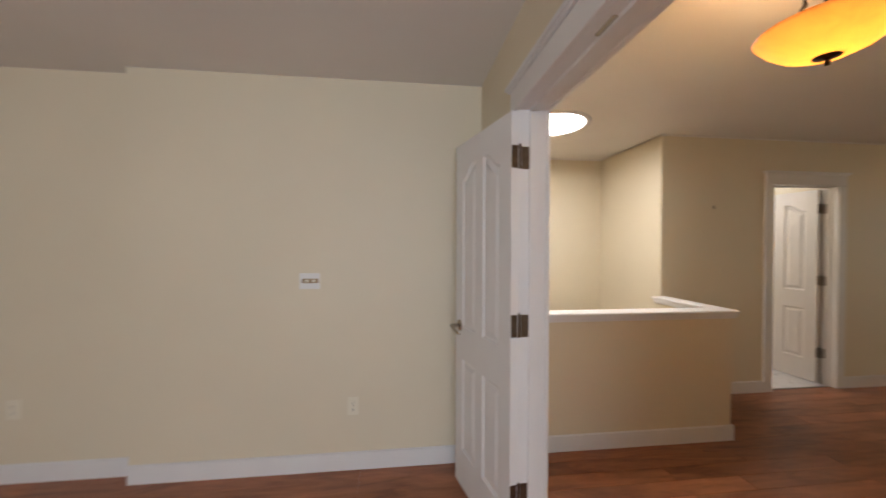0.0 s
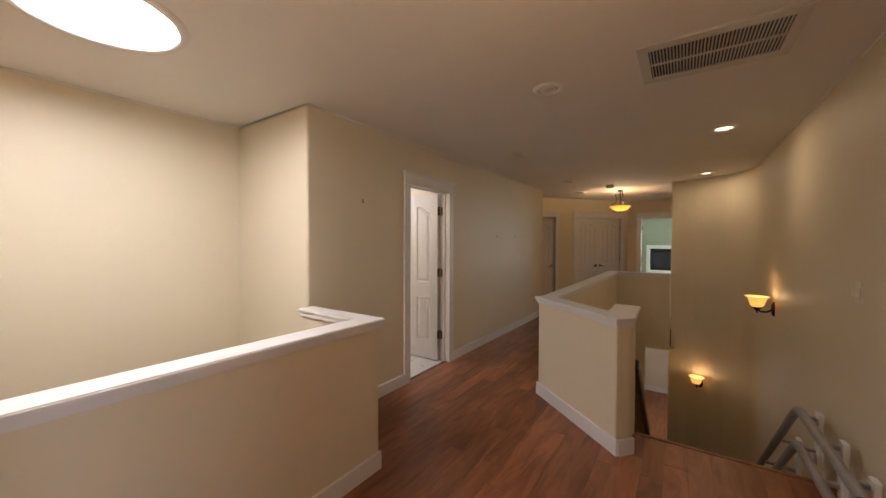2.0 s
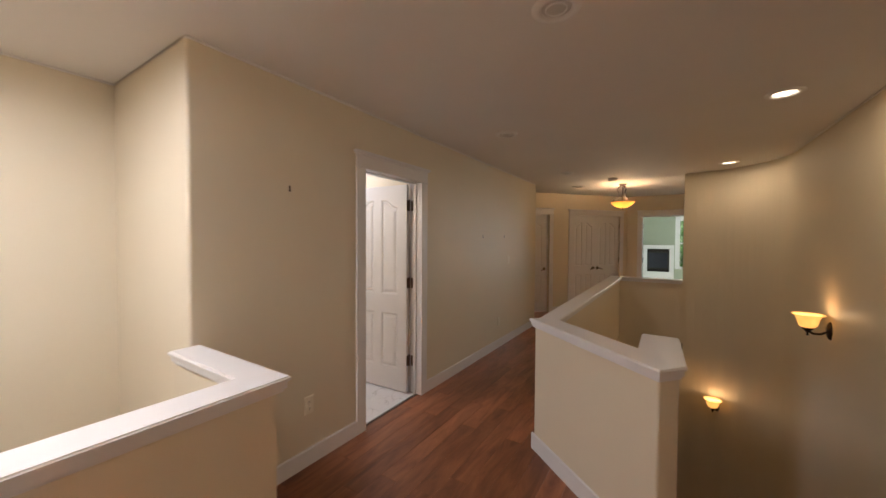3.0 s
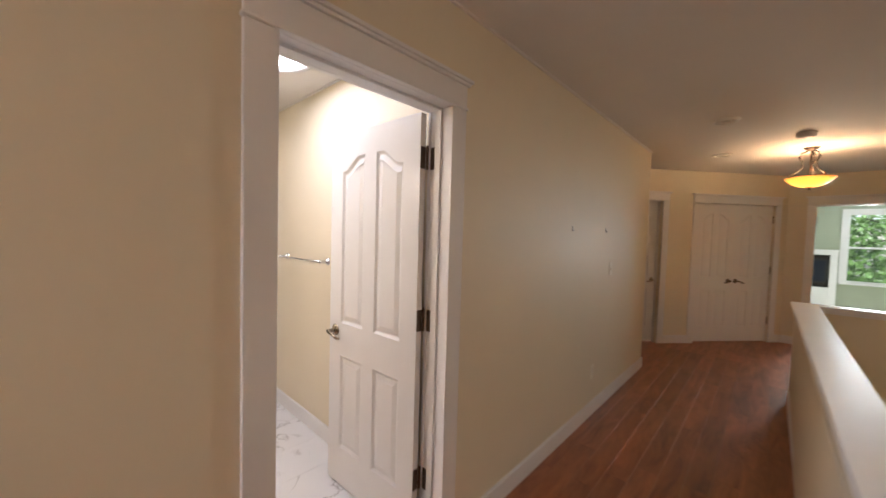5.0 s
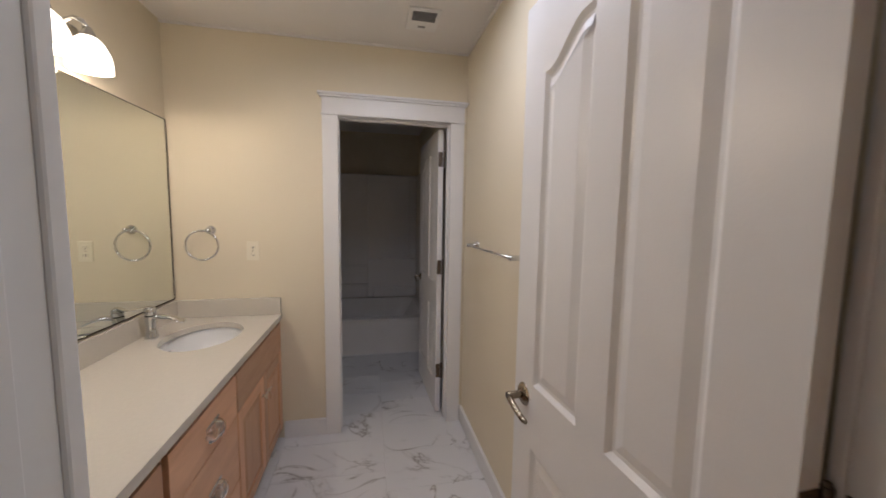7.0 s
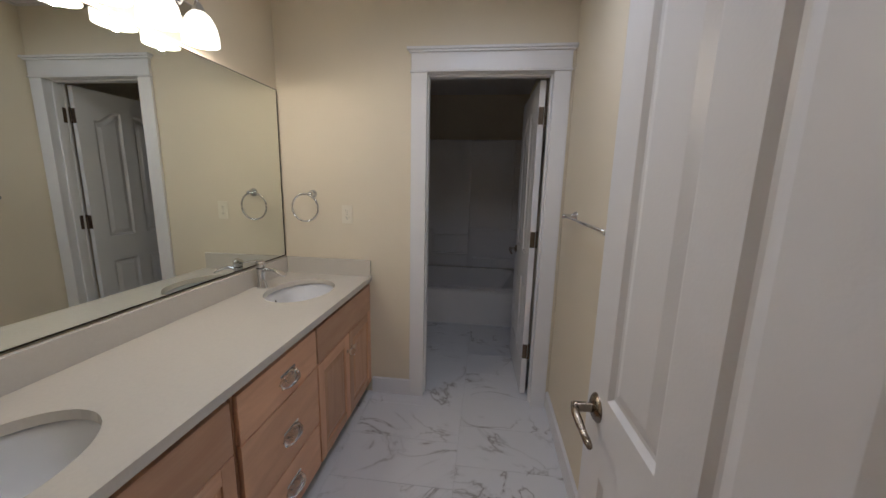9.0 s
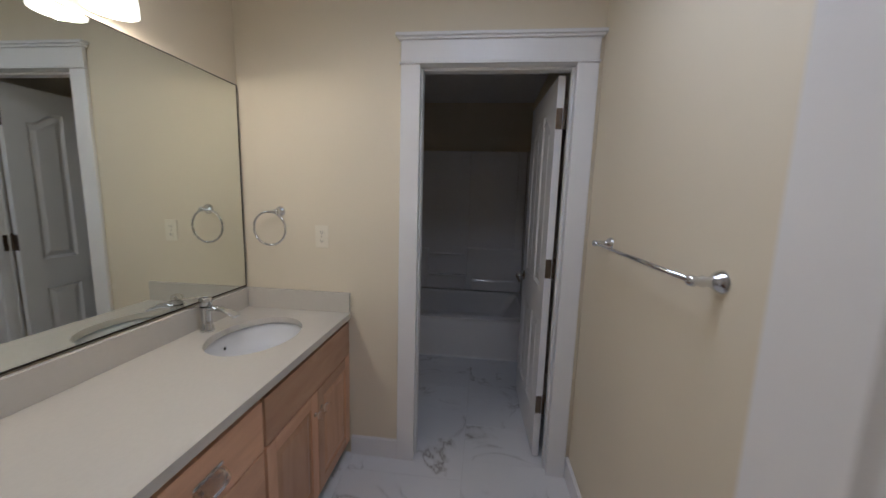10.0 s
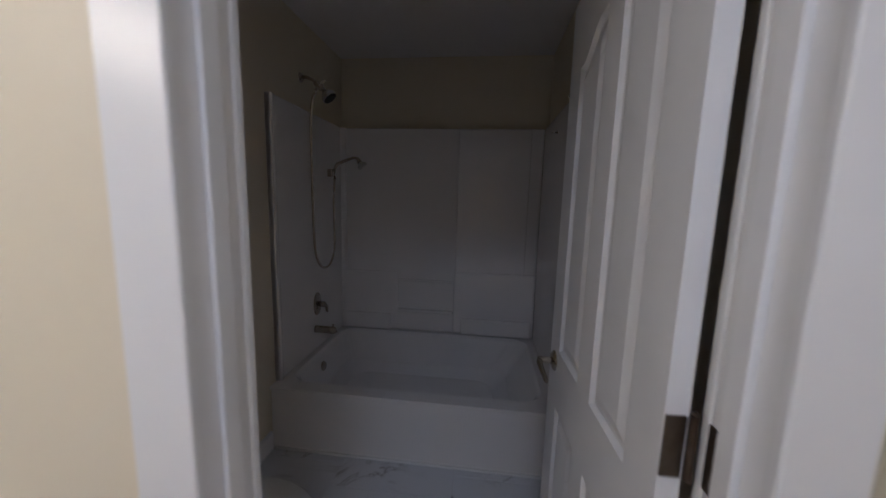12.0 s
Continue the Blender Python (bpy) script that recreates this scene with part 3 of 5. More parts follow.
def door_leaf_mesh(w, h=2.02, th=0.035):
    """Moulded leaf with two tall arched panels over two short ones; hinge edge at x=0, knob edge at x=w, thickness along y."""
    bm = bmesh.new()
    st, mid = 0.11 * w / 0.71, 0.095 * w / 0.71
    pw = (w - 2 * st - mid) / 2
    outlines = []
    for k in range(2):
        x0 = st + k * (pw + mid)
        x1 = x0 + pw
        outlines.append([(x0, 0.22), (x1, 0.22), (x1, 0.76), (x0, 0.76)])
        top = []
        for i in range(13):
            u = i / 12
            s = u if k == 0 else 1 - u
            z = 1.81 + 0.075 * (0.5 - 0.5 * math.cos(math.pi * min(1, max(0, (s - 0.08) / 0.72))))
            top.append((x0 + pw * u, z))
        outlines.append([(x0, 0.95), (x1, 0.95)] + top[::-1])
    for side in (0, 1):
        y = 0.0 if side == 0 else th
        inw = 1 if side == 0 else -1
        rim = [bm.verts.new((x, y, z)) for x, z in ((0, 0), (w, 0), (w, h), (0, h))]
        edges = [bm.edges.new((rim[i], rim[(i + 1) % 4])) for i in range(4)]
        loops = []
        for o in outlines:
            vs = [bm.verts.new((x, y, z)) for x, z in o]
            edges += [bm.edges.new((vs[i], vs[(i + 1) % len(vs)])) for i in range(len(vs))]
            loops.append((o, vs))
        bmesh.ops.triangle_fill(bm, use_beauty=True, use_dissolve=False, edges=edges)
        for o, vs in loops:
            prev = vs
            for d, dep in ((0.012, 0.009), (0.020, 0.010), (0.046, 0.0025)):
                nxt = [bm.verts.new((p.x, y + inw * dep, p.y)) for p in offset_loop(o, d)]
                for i in range(len(o)):
                    j = (i + 1) % len(o)
                    bm.faces.new((prev[i], prev[j], nxt[j], nxt[i]))
                prev = nxt
            bm.faces.new(prev)
        if side == 0:
            front = rim
    for i in range(4):
        j = (i + 1) % 4
        bm.faces.new((front[i], front[j], rim[j], rim[i]))
    bmesh.ops.recalc_face_normals(bm, faces=bm.faces[:])
    return mesh_of("leaf", bm)


def lever_mesh(side):
    bm = bmesh.new()
    m = Matrix.Translation((0, 0, 0)) @ (pose(0, 0, 0, 90, 0, 0) if side < 0 else pose(0, 0, 0, -90, 0, 0))
    lathe(bm, [(0, 0.012), (0.018, 0.012), (0.027, 0.008), (0.033, 0.003), (0.034, 0.0)], m, 28)
    lathe(bm, [(0, 0.056), (0.010, 0.056), (0.012, 0.050), (0.011, 0.012)], m, 16)
    s = side
    tube(bm, [(0.0, s * 0.050, 0.0), (-0.02, s * 0.054, -0.001), (-0.045, s * 0.052, -0.010), (-0.065, s * 0.047, -0.022), (-0.085, s * 0.045, -0.026), (-0.105, s * 0.047, -0.022)],
         [0.009, 0.0095, 0.009, 0.008, 0.0085, 0.006], 12)
    return mesh_of("lever", bm)


def hinge_mesh(face):
    """Butt hinge at the leaf's edge: two plates and a knuckle; face is the y of the knuckle side."""
    bm = bmesh.new()
    box(bm, -0.0035, -0.0005, 0.004, 0.034, -0.05, 0.05, 0.0006)
    yk = -0.006 if face < 0 else 0.041
    lathe(bm, [(0, -0.052), (0.0065, -0.052), (0.0065, 0.052), (0, 0.052)], Matrix.Translation((-0.004, yk, 0)), 12)
    lathe(bm, [(0, 0.052), (0.005, 0.053), (0.004, 0.058), (0, 0.060)], Matrix.Translation((-0.004, yk, 0)), 10)
    return mesh_of("hinge", bm)


def door(name, label, w, m, knuckle, levers=(-1, 1), lever_mat=None, hinge_mat=None, group="", h=2.02, flip=False):
    root = thing(name, label, "door", group)
    root.matrix_world = m
    part("leaf", door_leaf_mesh(w, h), DOORW, root)
    for s in levers:
        p = part("lever_handle", lever_mesh(s), lever_mat or NICKEL, root, "satin nickel lever handle", True)
        p.location = (w - 0.06, 0 if s < 0 else 0.035, 0.90)
    for z in (0.31, 1.07, 1.82):
        p = part("hinge", hinge_mesh(knuckle), hinge_mat or BRONZE, root, "aged bronze butt hinge")
        p.location = (0, 0, z)
    if levers:
        part("latch_plate", boxes((w, w + 0.0015, 0.006, 0.029, 0.872, 0.928)), lever_mat or NICKEL, root)
    return root


def ang(dx, dy):
    return math.degrees(math.atan2(dy, dx))


# bathroom door, open into the bathroom beside its wall
door("bathroom_door", "white four-panel moulded door standing open into bathroom", 0.72, pose(4.944, 3.502, 0.012, 0, 0, ang(-0.028, 0.72)), -1, lever_mat=ANTIQUE)
# tub room door, open inwards
door("tub_room_door", "white four-panel moulded door open into tub room", 0.70, pose(4.927, 5.644, 0.012, 0, 0, ang(-0.025, 0.68)), -1)
# bedroom double-door leaf, folded back
bed_leaf = door("bedroom_door", "white four-panel moulded door leaf folded back in bedroom", 0.645, pose(1.108, 1.812, 0.012, 0, 0, ang(-0.145, 0.62)), -1)
for c in bed_leaf.children:
    if c.name.startswith("lever_handle"):
        c.location.z = 0.95
# closet pair and lobby door in the diagonal wall
door("closet_door", "white moulded closet door closed in diagonal wall", 0.62, diag @ pose(0.003, 0.03, 0.012), -1, levers=(-1,), lever_mat=BRONZE, group="closet doors")
c2 = door("closet_door", "white moulded closet door closed in diagonal wall", 0.62, diag @ pose(1.244, 0.065, 0.012, 0, 0, 180), 1, levers=(1,), lever_mat=BRONZE, group="closet doors")
door("lobby_door", "white panelled lobby door slightly ajar in diagonal wall", 0.75, diag @ pose(-1.318, 0.06, 0.012, 0, 0, 1.6), 1, levers=(-1,))
door("far_room_door", "white panelled door standing open into far room", 0.78, pose(11.285, 1.855, 0.012, 0, 0, 8), -1, levers=(-1,))

# second hinge leaves on the jambs
for nm, m, zs in (("bath", pose(4.9635, 3.494, 0), (0.32, 1.08, 1.83)), ("tub", pose(4.9485, 5.635, 0), (0.32, 1.08, 1.83))):
    for z in zs:
        p = structure("trim_hinge_plate", boxes((-0.0015, 0.0012, -0.046, -0.006, z - 0.05, z + 0.05)), BRONZE)
        p.matrix_world = m
for z in (0.32, 1.08, 1.83):
    structure("trim_hinge_plate", boxes((1.126, 1.164, 1.8185, 1.821, z - 0.05, z + 0.05)), BRONZE)
structure("trim_ball_catch", boxes((1.145, 1.175, 1.17, 1.26, TOP - 0.003, TOP + 0.001)), NICKEL)

# ---- wall plates ----


def plate(name, label, category, m, kind_of):
    """Cover plate in the local xz plane, facing -y."""
    t = thing(name, label, category)
    t.matrix_world = m
    part("cover", boxes((-0.035, 0.035, -0.006, 0.0, -0.058, 0.058), bevel=0.002), PLATE, t)
    if kind_of == "outlet":
        for z in (-0.022, 0.022):
            bm = boxes((-0.016, 0.016, -0.008, -0.004, z - 0.014, z + 0.014), bevel=0.003)
            r = part("receptacle", bm, PLATE, t)
            # thin black boxes stand for the shade inside the slots
            part("slot_shade", boxes((-0.007, -0.005, -0.0086, -0.0078, z - 0.002, z + 0.007), (0.005, 0.007, -0.0086, -0.0078, z - 0.002, z + 0.006), (-0.002, 0.002, -0.0086, -0.0078, z - 0.009, z - 0.005)), BLACK, r)
    else:
        part("toggle", boxes((-0.005, 0.005, -0.014, -0.005, -0.010, 0.010), bevel=0.002), PLATE, t)
    part("screw", lathe(bmesh.new(), [(0, 0.0068), (0.003, 0.0064), (0.003, 0.005)], pose(0, 0, 0, 90, 0, 0), 10), NICKEL, t)
    return t


plate("wall_outlet", "ivory double wall outlet beside the towel ring", "outlet", pose(3.735, 5.53, 1.215), "outlet")
plate("wall_outlet", "ivory double wall outlet low on bedroom wall", "outlet", pose(0.288, 2.60, 0.407), "outlet")
plate("wall_outlet", "ivory wall outlet in recessed bedroom wall", "outlet", pose(-1.72, 2.69, 0.44), "outlet")
plate("wall_outlet", "ivory wall outlet low on hallway wall", "outlet", pose(3.717, 3.375, 0.40), "outlet")
plate("wall_outlet", "ivory wall outlet low in far hallway", "outlet", pose(6.82, 3.375, 0.364), "outlet")
plate("light_switch", "ivory toggle light switch on hallway wall", "light switch", pose(7.17, 3.375, 1.216), "switch")
for hx, hz in ((3.585, 1.815), (6.305, 1.552), (7.0, 1.559)):
    t = thing("picture_hook", "small brass picture hook on bare hallway wall", "hook", "picture hooks")
    t.matrix_world = pose(hx, 3.375, hz)
    bm = boxes((-0.006, 0.006, -0.002, 0.0, -0.018, 0.018))
    tube(bm, [(0, -0.002, -0.016), (0, -0.010, -0.018), (0, -0.012, -0.008)], 0.0022, 8)
    part("hook", bm, BRONZE, t)

t = thing("thermostat", "white wall thermostat with old brown mounting marks", "thermostat")
t.matrix_world = pose(0.02, 2.60, 1.21)
part("base_plate", boxes((-0.062, 0.062, -0.006, 0.0, -0.05, 0.05), bevel=0.002), PLASTIC, t)
TAN = mat("tan_mark", (0.36, 0.25, 0.14), 0.6, var=0.25, scale=60)
part("body", boxes((-0.046, 0.056, -0.012, -0.006, -0.012, 0.016), bevel=0.004), TAN, t, "exposed tan inner strip")
for k in (-1, 1):
    part("terminal", lathe(bmesh.new(), [(0, 0.017), (0.008, 0.017), (0.010, 0.012)], pose(0.005 + k * 0.02, 0, 0.002, 90, 0, 0), 16), PLATE, t)
t = thing("wall_thermostat", "small beige thermostat on stairwell wall", "thermostat")
t.matrix_world = pose(4.31, 0.23, 1.187, 0, 0, 180)
part("cover", boxes((-0.045, 0.045, -0.004, 0.0, -0.06, 0.06), bevel=0.002), PLATE, t)
part("body", boxes((-0.03, 0.03, -0.024, -0.004, -0.025, 0.022), bevel=0.004), PLATE, t)

# ---- ceiling fixtures ----


def recessed(x, y, lit):
    t = thing("recessed_light", "lit round recessed ceiling light with white trim" if lit else "unlit round recessed ceiling light with white trim", "ceiling light", "recessed lights", at=(x, y, H))
    part("trim_ring", lathe(bmesh.new(), [(0.066, 0.0), (0.068, -0.010), (0.078, -0.014), (0.097, -0.009), (0.104, 0.0)], n=36), PLASTIC, t, smooth=True)
    # unlit faces take the greyer grille colour, painting in the can's inner shade
    part("lamp", lathe(bmesh.new(), [(0, -0.004), (0.03, -0.004), (0.058, -0.002), (0.062, 0.0)], n=28), DOWN if lit else GRILLE, t, "glowing lamp face" if lit else "", True)
    if not lit:
        part("baffle", lathe(bmesh.new(), [(0.040, -0.0045), (0.041, -0.009), (0.046, -0.009), (0.047, -0.003)], n=28), PLASTIC, t, smooth=True)


for rx, ry, lit in ((5.46, 0.745, 1), (7.89, 0.76, 1), (3.79, 1.80, 0), (5.345, 2.667, 0), (7.55, 2.65, 0), (9.0, 2.79, 0)):
    recessed(rx, ry, lit)


def smoke_alarm(x, y):
    t = thing("smoke_alarm", "round white smoke alarm on the ceiling", "smoke alarm", "smoke alarms", at=(x, y, H))
    part("base", lathe(bmesh.new(), [(0.07, 0.0), (0.07, -0.012)], n=32), PLASTIC, t, smooth=True)
    part("body", lathe(bmesh.new(), [(0.064, -0.012), (0.066, -0.03), (0.058, -0.042), (0.03, -0.046), (0, -0.046)], n=32), PLASTIC, t, smooth=True)
    part("test_button", lathe(bmesh.new(), [(0.012, -0.044), (0.011, -0.049), (0, -0.050)], pose(0.025, 0.01, 0), 16), PLASTIC, t)
    part("warning_sticker", boxes((-0.04, -0.012, -0.045, -0.033, -0.0455, -0.044)), mat("yellow_sticker", (0.6, 0.42, 0.05), 0.5), t, "small yellow sticker")


smoke_alarm(2.80, 1.395)
smoke_alarm(8.39, 2.135)

t = thing("return_air_vent", "white louvred return air vent in hallway ceiling", "air vent", at=(3.80, 0.92, H))
part("border", boxes((-0.25, -0.185, -0.34, 0.34, -0.012, 0.0), (0.185, 0.25, -0.34, 0.34, -0.012, 0.0), (-0.185, 0.185, -0.34, -0.29, -0.012, 0.0), (0.185 - 0.37, 0.185, 0.29, 0.34, -0.012, 0.0)), GRILLE, t)
# no duct is cut; a black sheet stands for the shade behind the slats
part("backing", boxes((-0.185, 0.185, -0.29, 0.29, -0.002, -0.0005)), BLACK, t, "flat black sheet painted as the duct's shade")
part("divider", boxes((-0.006, 0.006, -0.29, 0.29, -0.011, -0.003)), GRILLE, t)
bm = boxes((-0.184, 0.184, -0.0038, 0.0038, -0.0012, 0.0006))
bm.transform(pose(0, 0, -0.006, 40, 0, 0))
slat_me = mesh_of("slat", bm)
for i in range(38):
    p = part("slat", slat_me, GRILLE, t)
    p.location = (0, -0.281 + i * 0.0152, 0)

t = thing("exhaust_fan", "white square bathroom exhaust fan with grille", "exhaust fan", at=(4.71, 5.18, H))
part("housing", boxes((-0.085, 0.085, -0.105, 0.105, -0.014, 0.0), bevel=0.006), PLASTIC, t)
# black patch and grey slats paint in the shade of the fan's opening
part("grille_opening_shade", boxes((-0.06, 0.06, -0.085, 0.0, -0.016, -0.0141)), BLACK, t)
for i in range(7):
    part("slat", boxes((-0.062, 0.062, -0.084 + i * 0.0125, -0.080 + i * 0.0125, -0.019, -0.0155)), GREY, t)
part("sensor", boxes((-0.02, 0.02, 0.05, 0.062, -0.018, -0.014)), GREY, t)


def bowl_light(x, y, z_bottom):
    t = thing("ceiling_bowl_light", "amber glass bowl ceiling light on bronze scroll arms, lit", "ceiling light", "bowl lights", at=(x, y, z_bottom))
    part("bowl", lathe(bmesh.new(), [(0.02, 0.028), (0.07, 0.036), (0.12, 0.058), (0.162, 0.092), (0.186, 0.120), (0.192, 0.126), (0.188, 0.129), (0.180, 0.120)], n=40), AMBER, t, "glowing amber marbled glass bowl", True)
    part("finial", lathe(bmesh.new(), [(0, 0), (0.008, 0.003), (0.009, 0.012), (0.005, 0.018), (0.012, 0.024), (0.036, 0.030), (0.038, 0.036), (0, 0.040)], n=24), DARKMETAL, t, "dark bronze finial", True)
    part("stem", lathe(bmesh.new(), [(0.009, 0.036), (0.009, H - z_bottom)], n=14), DARKMETAL, t, smooth=True)
    for k in range(3):
        a = math.radians(100 + 120 * k)
        c, s = math.cos(a), math.sin(a)
        pts = [(r * c, r * s, zz) for r, zz in ((0.155, 0.125), (0.16, 0.15), (0.13, 0.175), (0.085, 0.20), (0.06, 0.24), (0.065, 0.30), (0.09, 0.345), (0.075, 0.385), (0.04, 0.40), (0.02, 0.415))]
        f = (H - z_bottom - 0.02) / 0.42
        part("scroll_arm", tube(bmesh.new(), [(px, py, 0.125 + (pz - 0.125) * f) for px, py, pz in pts], 0.0075, 10), DARKMETAL, t, smooth=True)
    part("canopy", lathe(bmesh.new(), [(0, H - z_bottom - 0.035), (0.03, H - z_bottom - 0.033), (0.06, H - z_bottom - 0.012), (0.066, H - z_bottom)], n=28), DARKMETAL, t, smooth=True)


bowl_light(2.01, 1.33, 2.045)
bowl_light(9.1, 2.06, 2.05)


def sconce(m, label):
    """Wall sconce facing -y from the wall plane y=0."""
    t = thing("wall_sconce", label, "wall sconce", "stair sconces")
    t.matrix_world = m @ Matrix.Scale(1.15, 4)
    part("back_plate", lathe(bmesh.new(), [(0, 0.022), (0.03, 0.020), (0.042, 0.010), (0.045, 0.0)], pose(0, 0, 0, 90, 0, 0) @ Matrix.Diagonal((0.75, 1.5, 1, 1)), 28), DARKMETAL, t, smooth=True)
    part("arm", tube(bmesh.new(), [(0, -0.018, -0.01), (0, -0.05, -0.03), (0, -0.09, -0.032), (0, -0.11, -0.02), (0, -0.12, -0.005)], 0.008, 10), DARKMETAL, t, smooth=True)
    part("cup", lathe(bmesh.new(), [(0, -0.05), (0.008, -0.045), (0.006, -0.03), (0.014, -0.018), (0.03, 0.0), (0.034, 0.012), (0, 0.014)], Matrix.Translation((0, -0.12, 0)), 24), DARKMETAL, t, smooth=True)
    part("shade", lathe(bmesh.new(), [(0.028, 0.010), (0.048, 0.022), (0.058, 0.05), (0.062, 0.075), (0.075, 0.098), (0.092, 0.108), (0.090, 0.111), (0.072, 0.102), (0.056, 0.078), (0.050, 0.05), (0.04, 0.026), (0.02, 0.016)], Matrix.Translation((0, -0.12, 0)), 32), SCONCE, t, "glowing amber glass bell shade", True)


sconce(pose(6.43, 0.23, 0.76, 0, 0, 180), "bronze wall sconce with glowing amber shade on stair wall")
sconce(pose(8.424, 0.770, -0.80, 0, 0, -113.6), "bronze wall sconce with glowing amber shade on curved wall")

# chandelier over the well
t = thing("chandelier", "dark iron scroll-arm chandelier with glowing amber shades", "chandelier", at=(1.02, 3.35, 0.62))
part("stem", lathe(bmesh.new(), [(0, 0.0), (0.02, 0.01), (0.03, 0.05), (0.015, 0.10), (0.025, 0.2), (0.035, 0.28), (0.014, 0.36), (0.012, 1.0), (0.008, 1.87)], n=16), DARKMETAL, t, smooth=True)
for tier, (n, rad, zt) in enumerate(((6, 0.42, 0.38), (3, 0.24, 0.56))):
    for k in range(n):
        a = 2 * math.pi * k / n - 0.53
        c, s = math.cos(a), math.sin(a)
        zb = zt - 0.25
        part("arm", tube(bmesh.new(), [(r * rad / 0.42 * c, r * rad / 0.42 * s, z + zb) for r, z in ((0.03, 0.02), (0.1, -0.06), (0.2, -0.10), (0.31, -0.05), (0.36, 0.04), (0.33, 0.11), (0.27, 0.10), (0.26, 0.05), (0.30, 0.03), (0.36, 0.08), (0.42, 0.20))], 0.008, 8), DARKMETAL, t, smooth=True)
        m = Matrix.Translation((rad * c, rad * s, zt - 0.02))
        part("cup", lathe(bmesh.new(), [(0, -0.05), (0.012, -0.04), (0.03, 0.0), (0, 0.012)], m, 16), DARKMETAL, t, smooth=True)
        part("shade", lathe(bmesh.new(), [(0.025, 0.0), (0.05, 0.016), (0.062, 0.045), (0.072, 0.07), (0.095, 0.09), (0.093, 0.093), (0.065, 0.07), (0.05, 0.04), (0.02, 0.012)], m, 24), SCONCE, t, "glowing amber glass shade", True)
        part("light_bulb", lathe(bmesh.new(), [(0.012, 0.01), (0.03, 0.05), (0.03, 0.075), (0.015, 0.098), (0, 0.10)], m, 16), DOWN, t, smooth=True)

# ---- bathroom ----
VX = 3.86          # cabinet face
CT = 0.82          # counter top


def shaker_door(name, parent, y0, y1, z0, z1, knob_y):
    """Raised-panel cabinet door facing +x."""
    st = 0.055
    d = part(name, boxes((VX, VX + 0.005, y0 + 0.001, y1 - 0.001, z0 + 0.001, z1 - 0.001)), MAPLE_V, parent)
    for ya in (y0, y1 - st):
        part("stile", boxes((VX + 0.005, VX + 0.018, ya, ya + st, z0, z1), bevel=0.002), MAPLE_V, d)
    for za in (z0, z1 - st):
        part("rail", boxes((VX + 0.005, VX + 0.0178, y0 + st, y1 - st, za, za + st), bevel=0.002), MAPLE_H, d)
    bm = bmesh.new()
    a = [(y0 + st, z0 + st), (y1 - st, z0 + st), (y1 - st, z1 - st), (y0 + st, z1 - st)]
    prev = [bm.verts.new((VX + 0.010, y, z)) for y, z in a]
    for off, x in ((0.012, 0.008), (0.034, 0.015)):
        nxt = [bm.verts.new((VX + x, p.x, p.y)) for p in offset_loop(a, off)]
        for i in range(4):
            bm.faces.new((prev[i], prev[(i + 1) % 4], nxt[(i + 1) % 4], nxt[i]))
        prev = nxt
    bm.faces.new(prev)
    part("panel", bm, MAPLE_V, d)
    kb = part("knob", lathe(bmesh.new(), [(0.007, 0.0), (0.007, 0.014), (0.016, 0.020), (0.021, 0.028), (0.019, 0.038), (0.008, 0.043), (0, 0.043)], Matrix.Translation((VX + 0.018, knob_y, z1 - 0.095)) @ ALONG_X, 20), ACRYLCLEAR, d, "clear round knob", True)
    part("backplate", lathe(bmesh.new(), [(0.009, 0.0), (0.009, 0.003), (0, 0.003)], Matrix.Translation((VX + 0.018, knob_y, z1 - 0.095)) @ ALONG_X, 16), CHROME, d)


def cup_pull(parent, yc, zc):
    x = VX + 0.018
    bm = bmesh.new()
    rows = []
    for i in range(9):
        u = -1 + i / 4
        half = math.sqrt(max(0.0, 1 - u * u))
        row = []
        for k in range(7):
            a = math.pi / 2 * k / 6
            row.append(bm.verts.new((x + 0.001 + 0.034 * (0.35 + 0.65 * half) * math.sin(a), yc + 0.060 * u, zc - 0.022 + 0.048 * (0.3 + 0.7 * half) * math.cos(a))))
        rows.append(row)
    for r0, r1 in zip(rows, rows[1:]):
        for k in range(6):
            bm.faces.new((r0[k], r0[k + 1], r1[k + 1], r1[k]))
    bmesh.ops.solidify(bm, geom=bm.faces[:], thickness=0.003)
    part("cup_pull", bm, ACRYLCLEAR, parent, "clear acrylic cup pull", True)
    part("mount_strip", boxes((x, x + 0.004, yc - 0.05, yc + 0.05, zc + 0.016, zc + 0.027), bevel=0.0015), CHROME, parent, "chrome mounting strip")
    part("screw", lathe(bmesh.new(), [(0, 0.012), (0.004, 0.012), (0.004, 0)], Matrix.Translation((x, yc - 0.032, zc)) @ ALONG_X, 10), CHROME, parent)
    part("screw", lathe(bmesh.new(), [(0, 0.012), (0.004, 0.012), (0.004, 0)], Matrix.Translation((x, yc + 0.032, zc)) @ ALONG_X, 10), CHROME, parent)


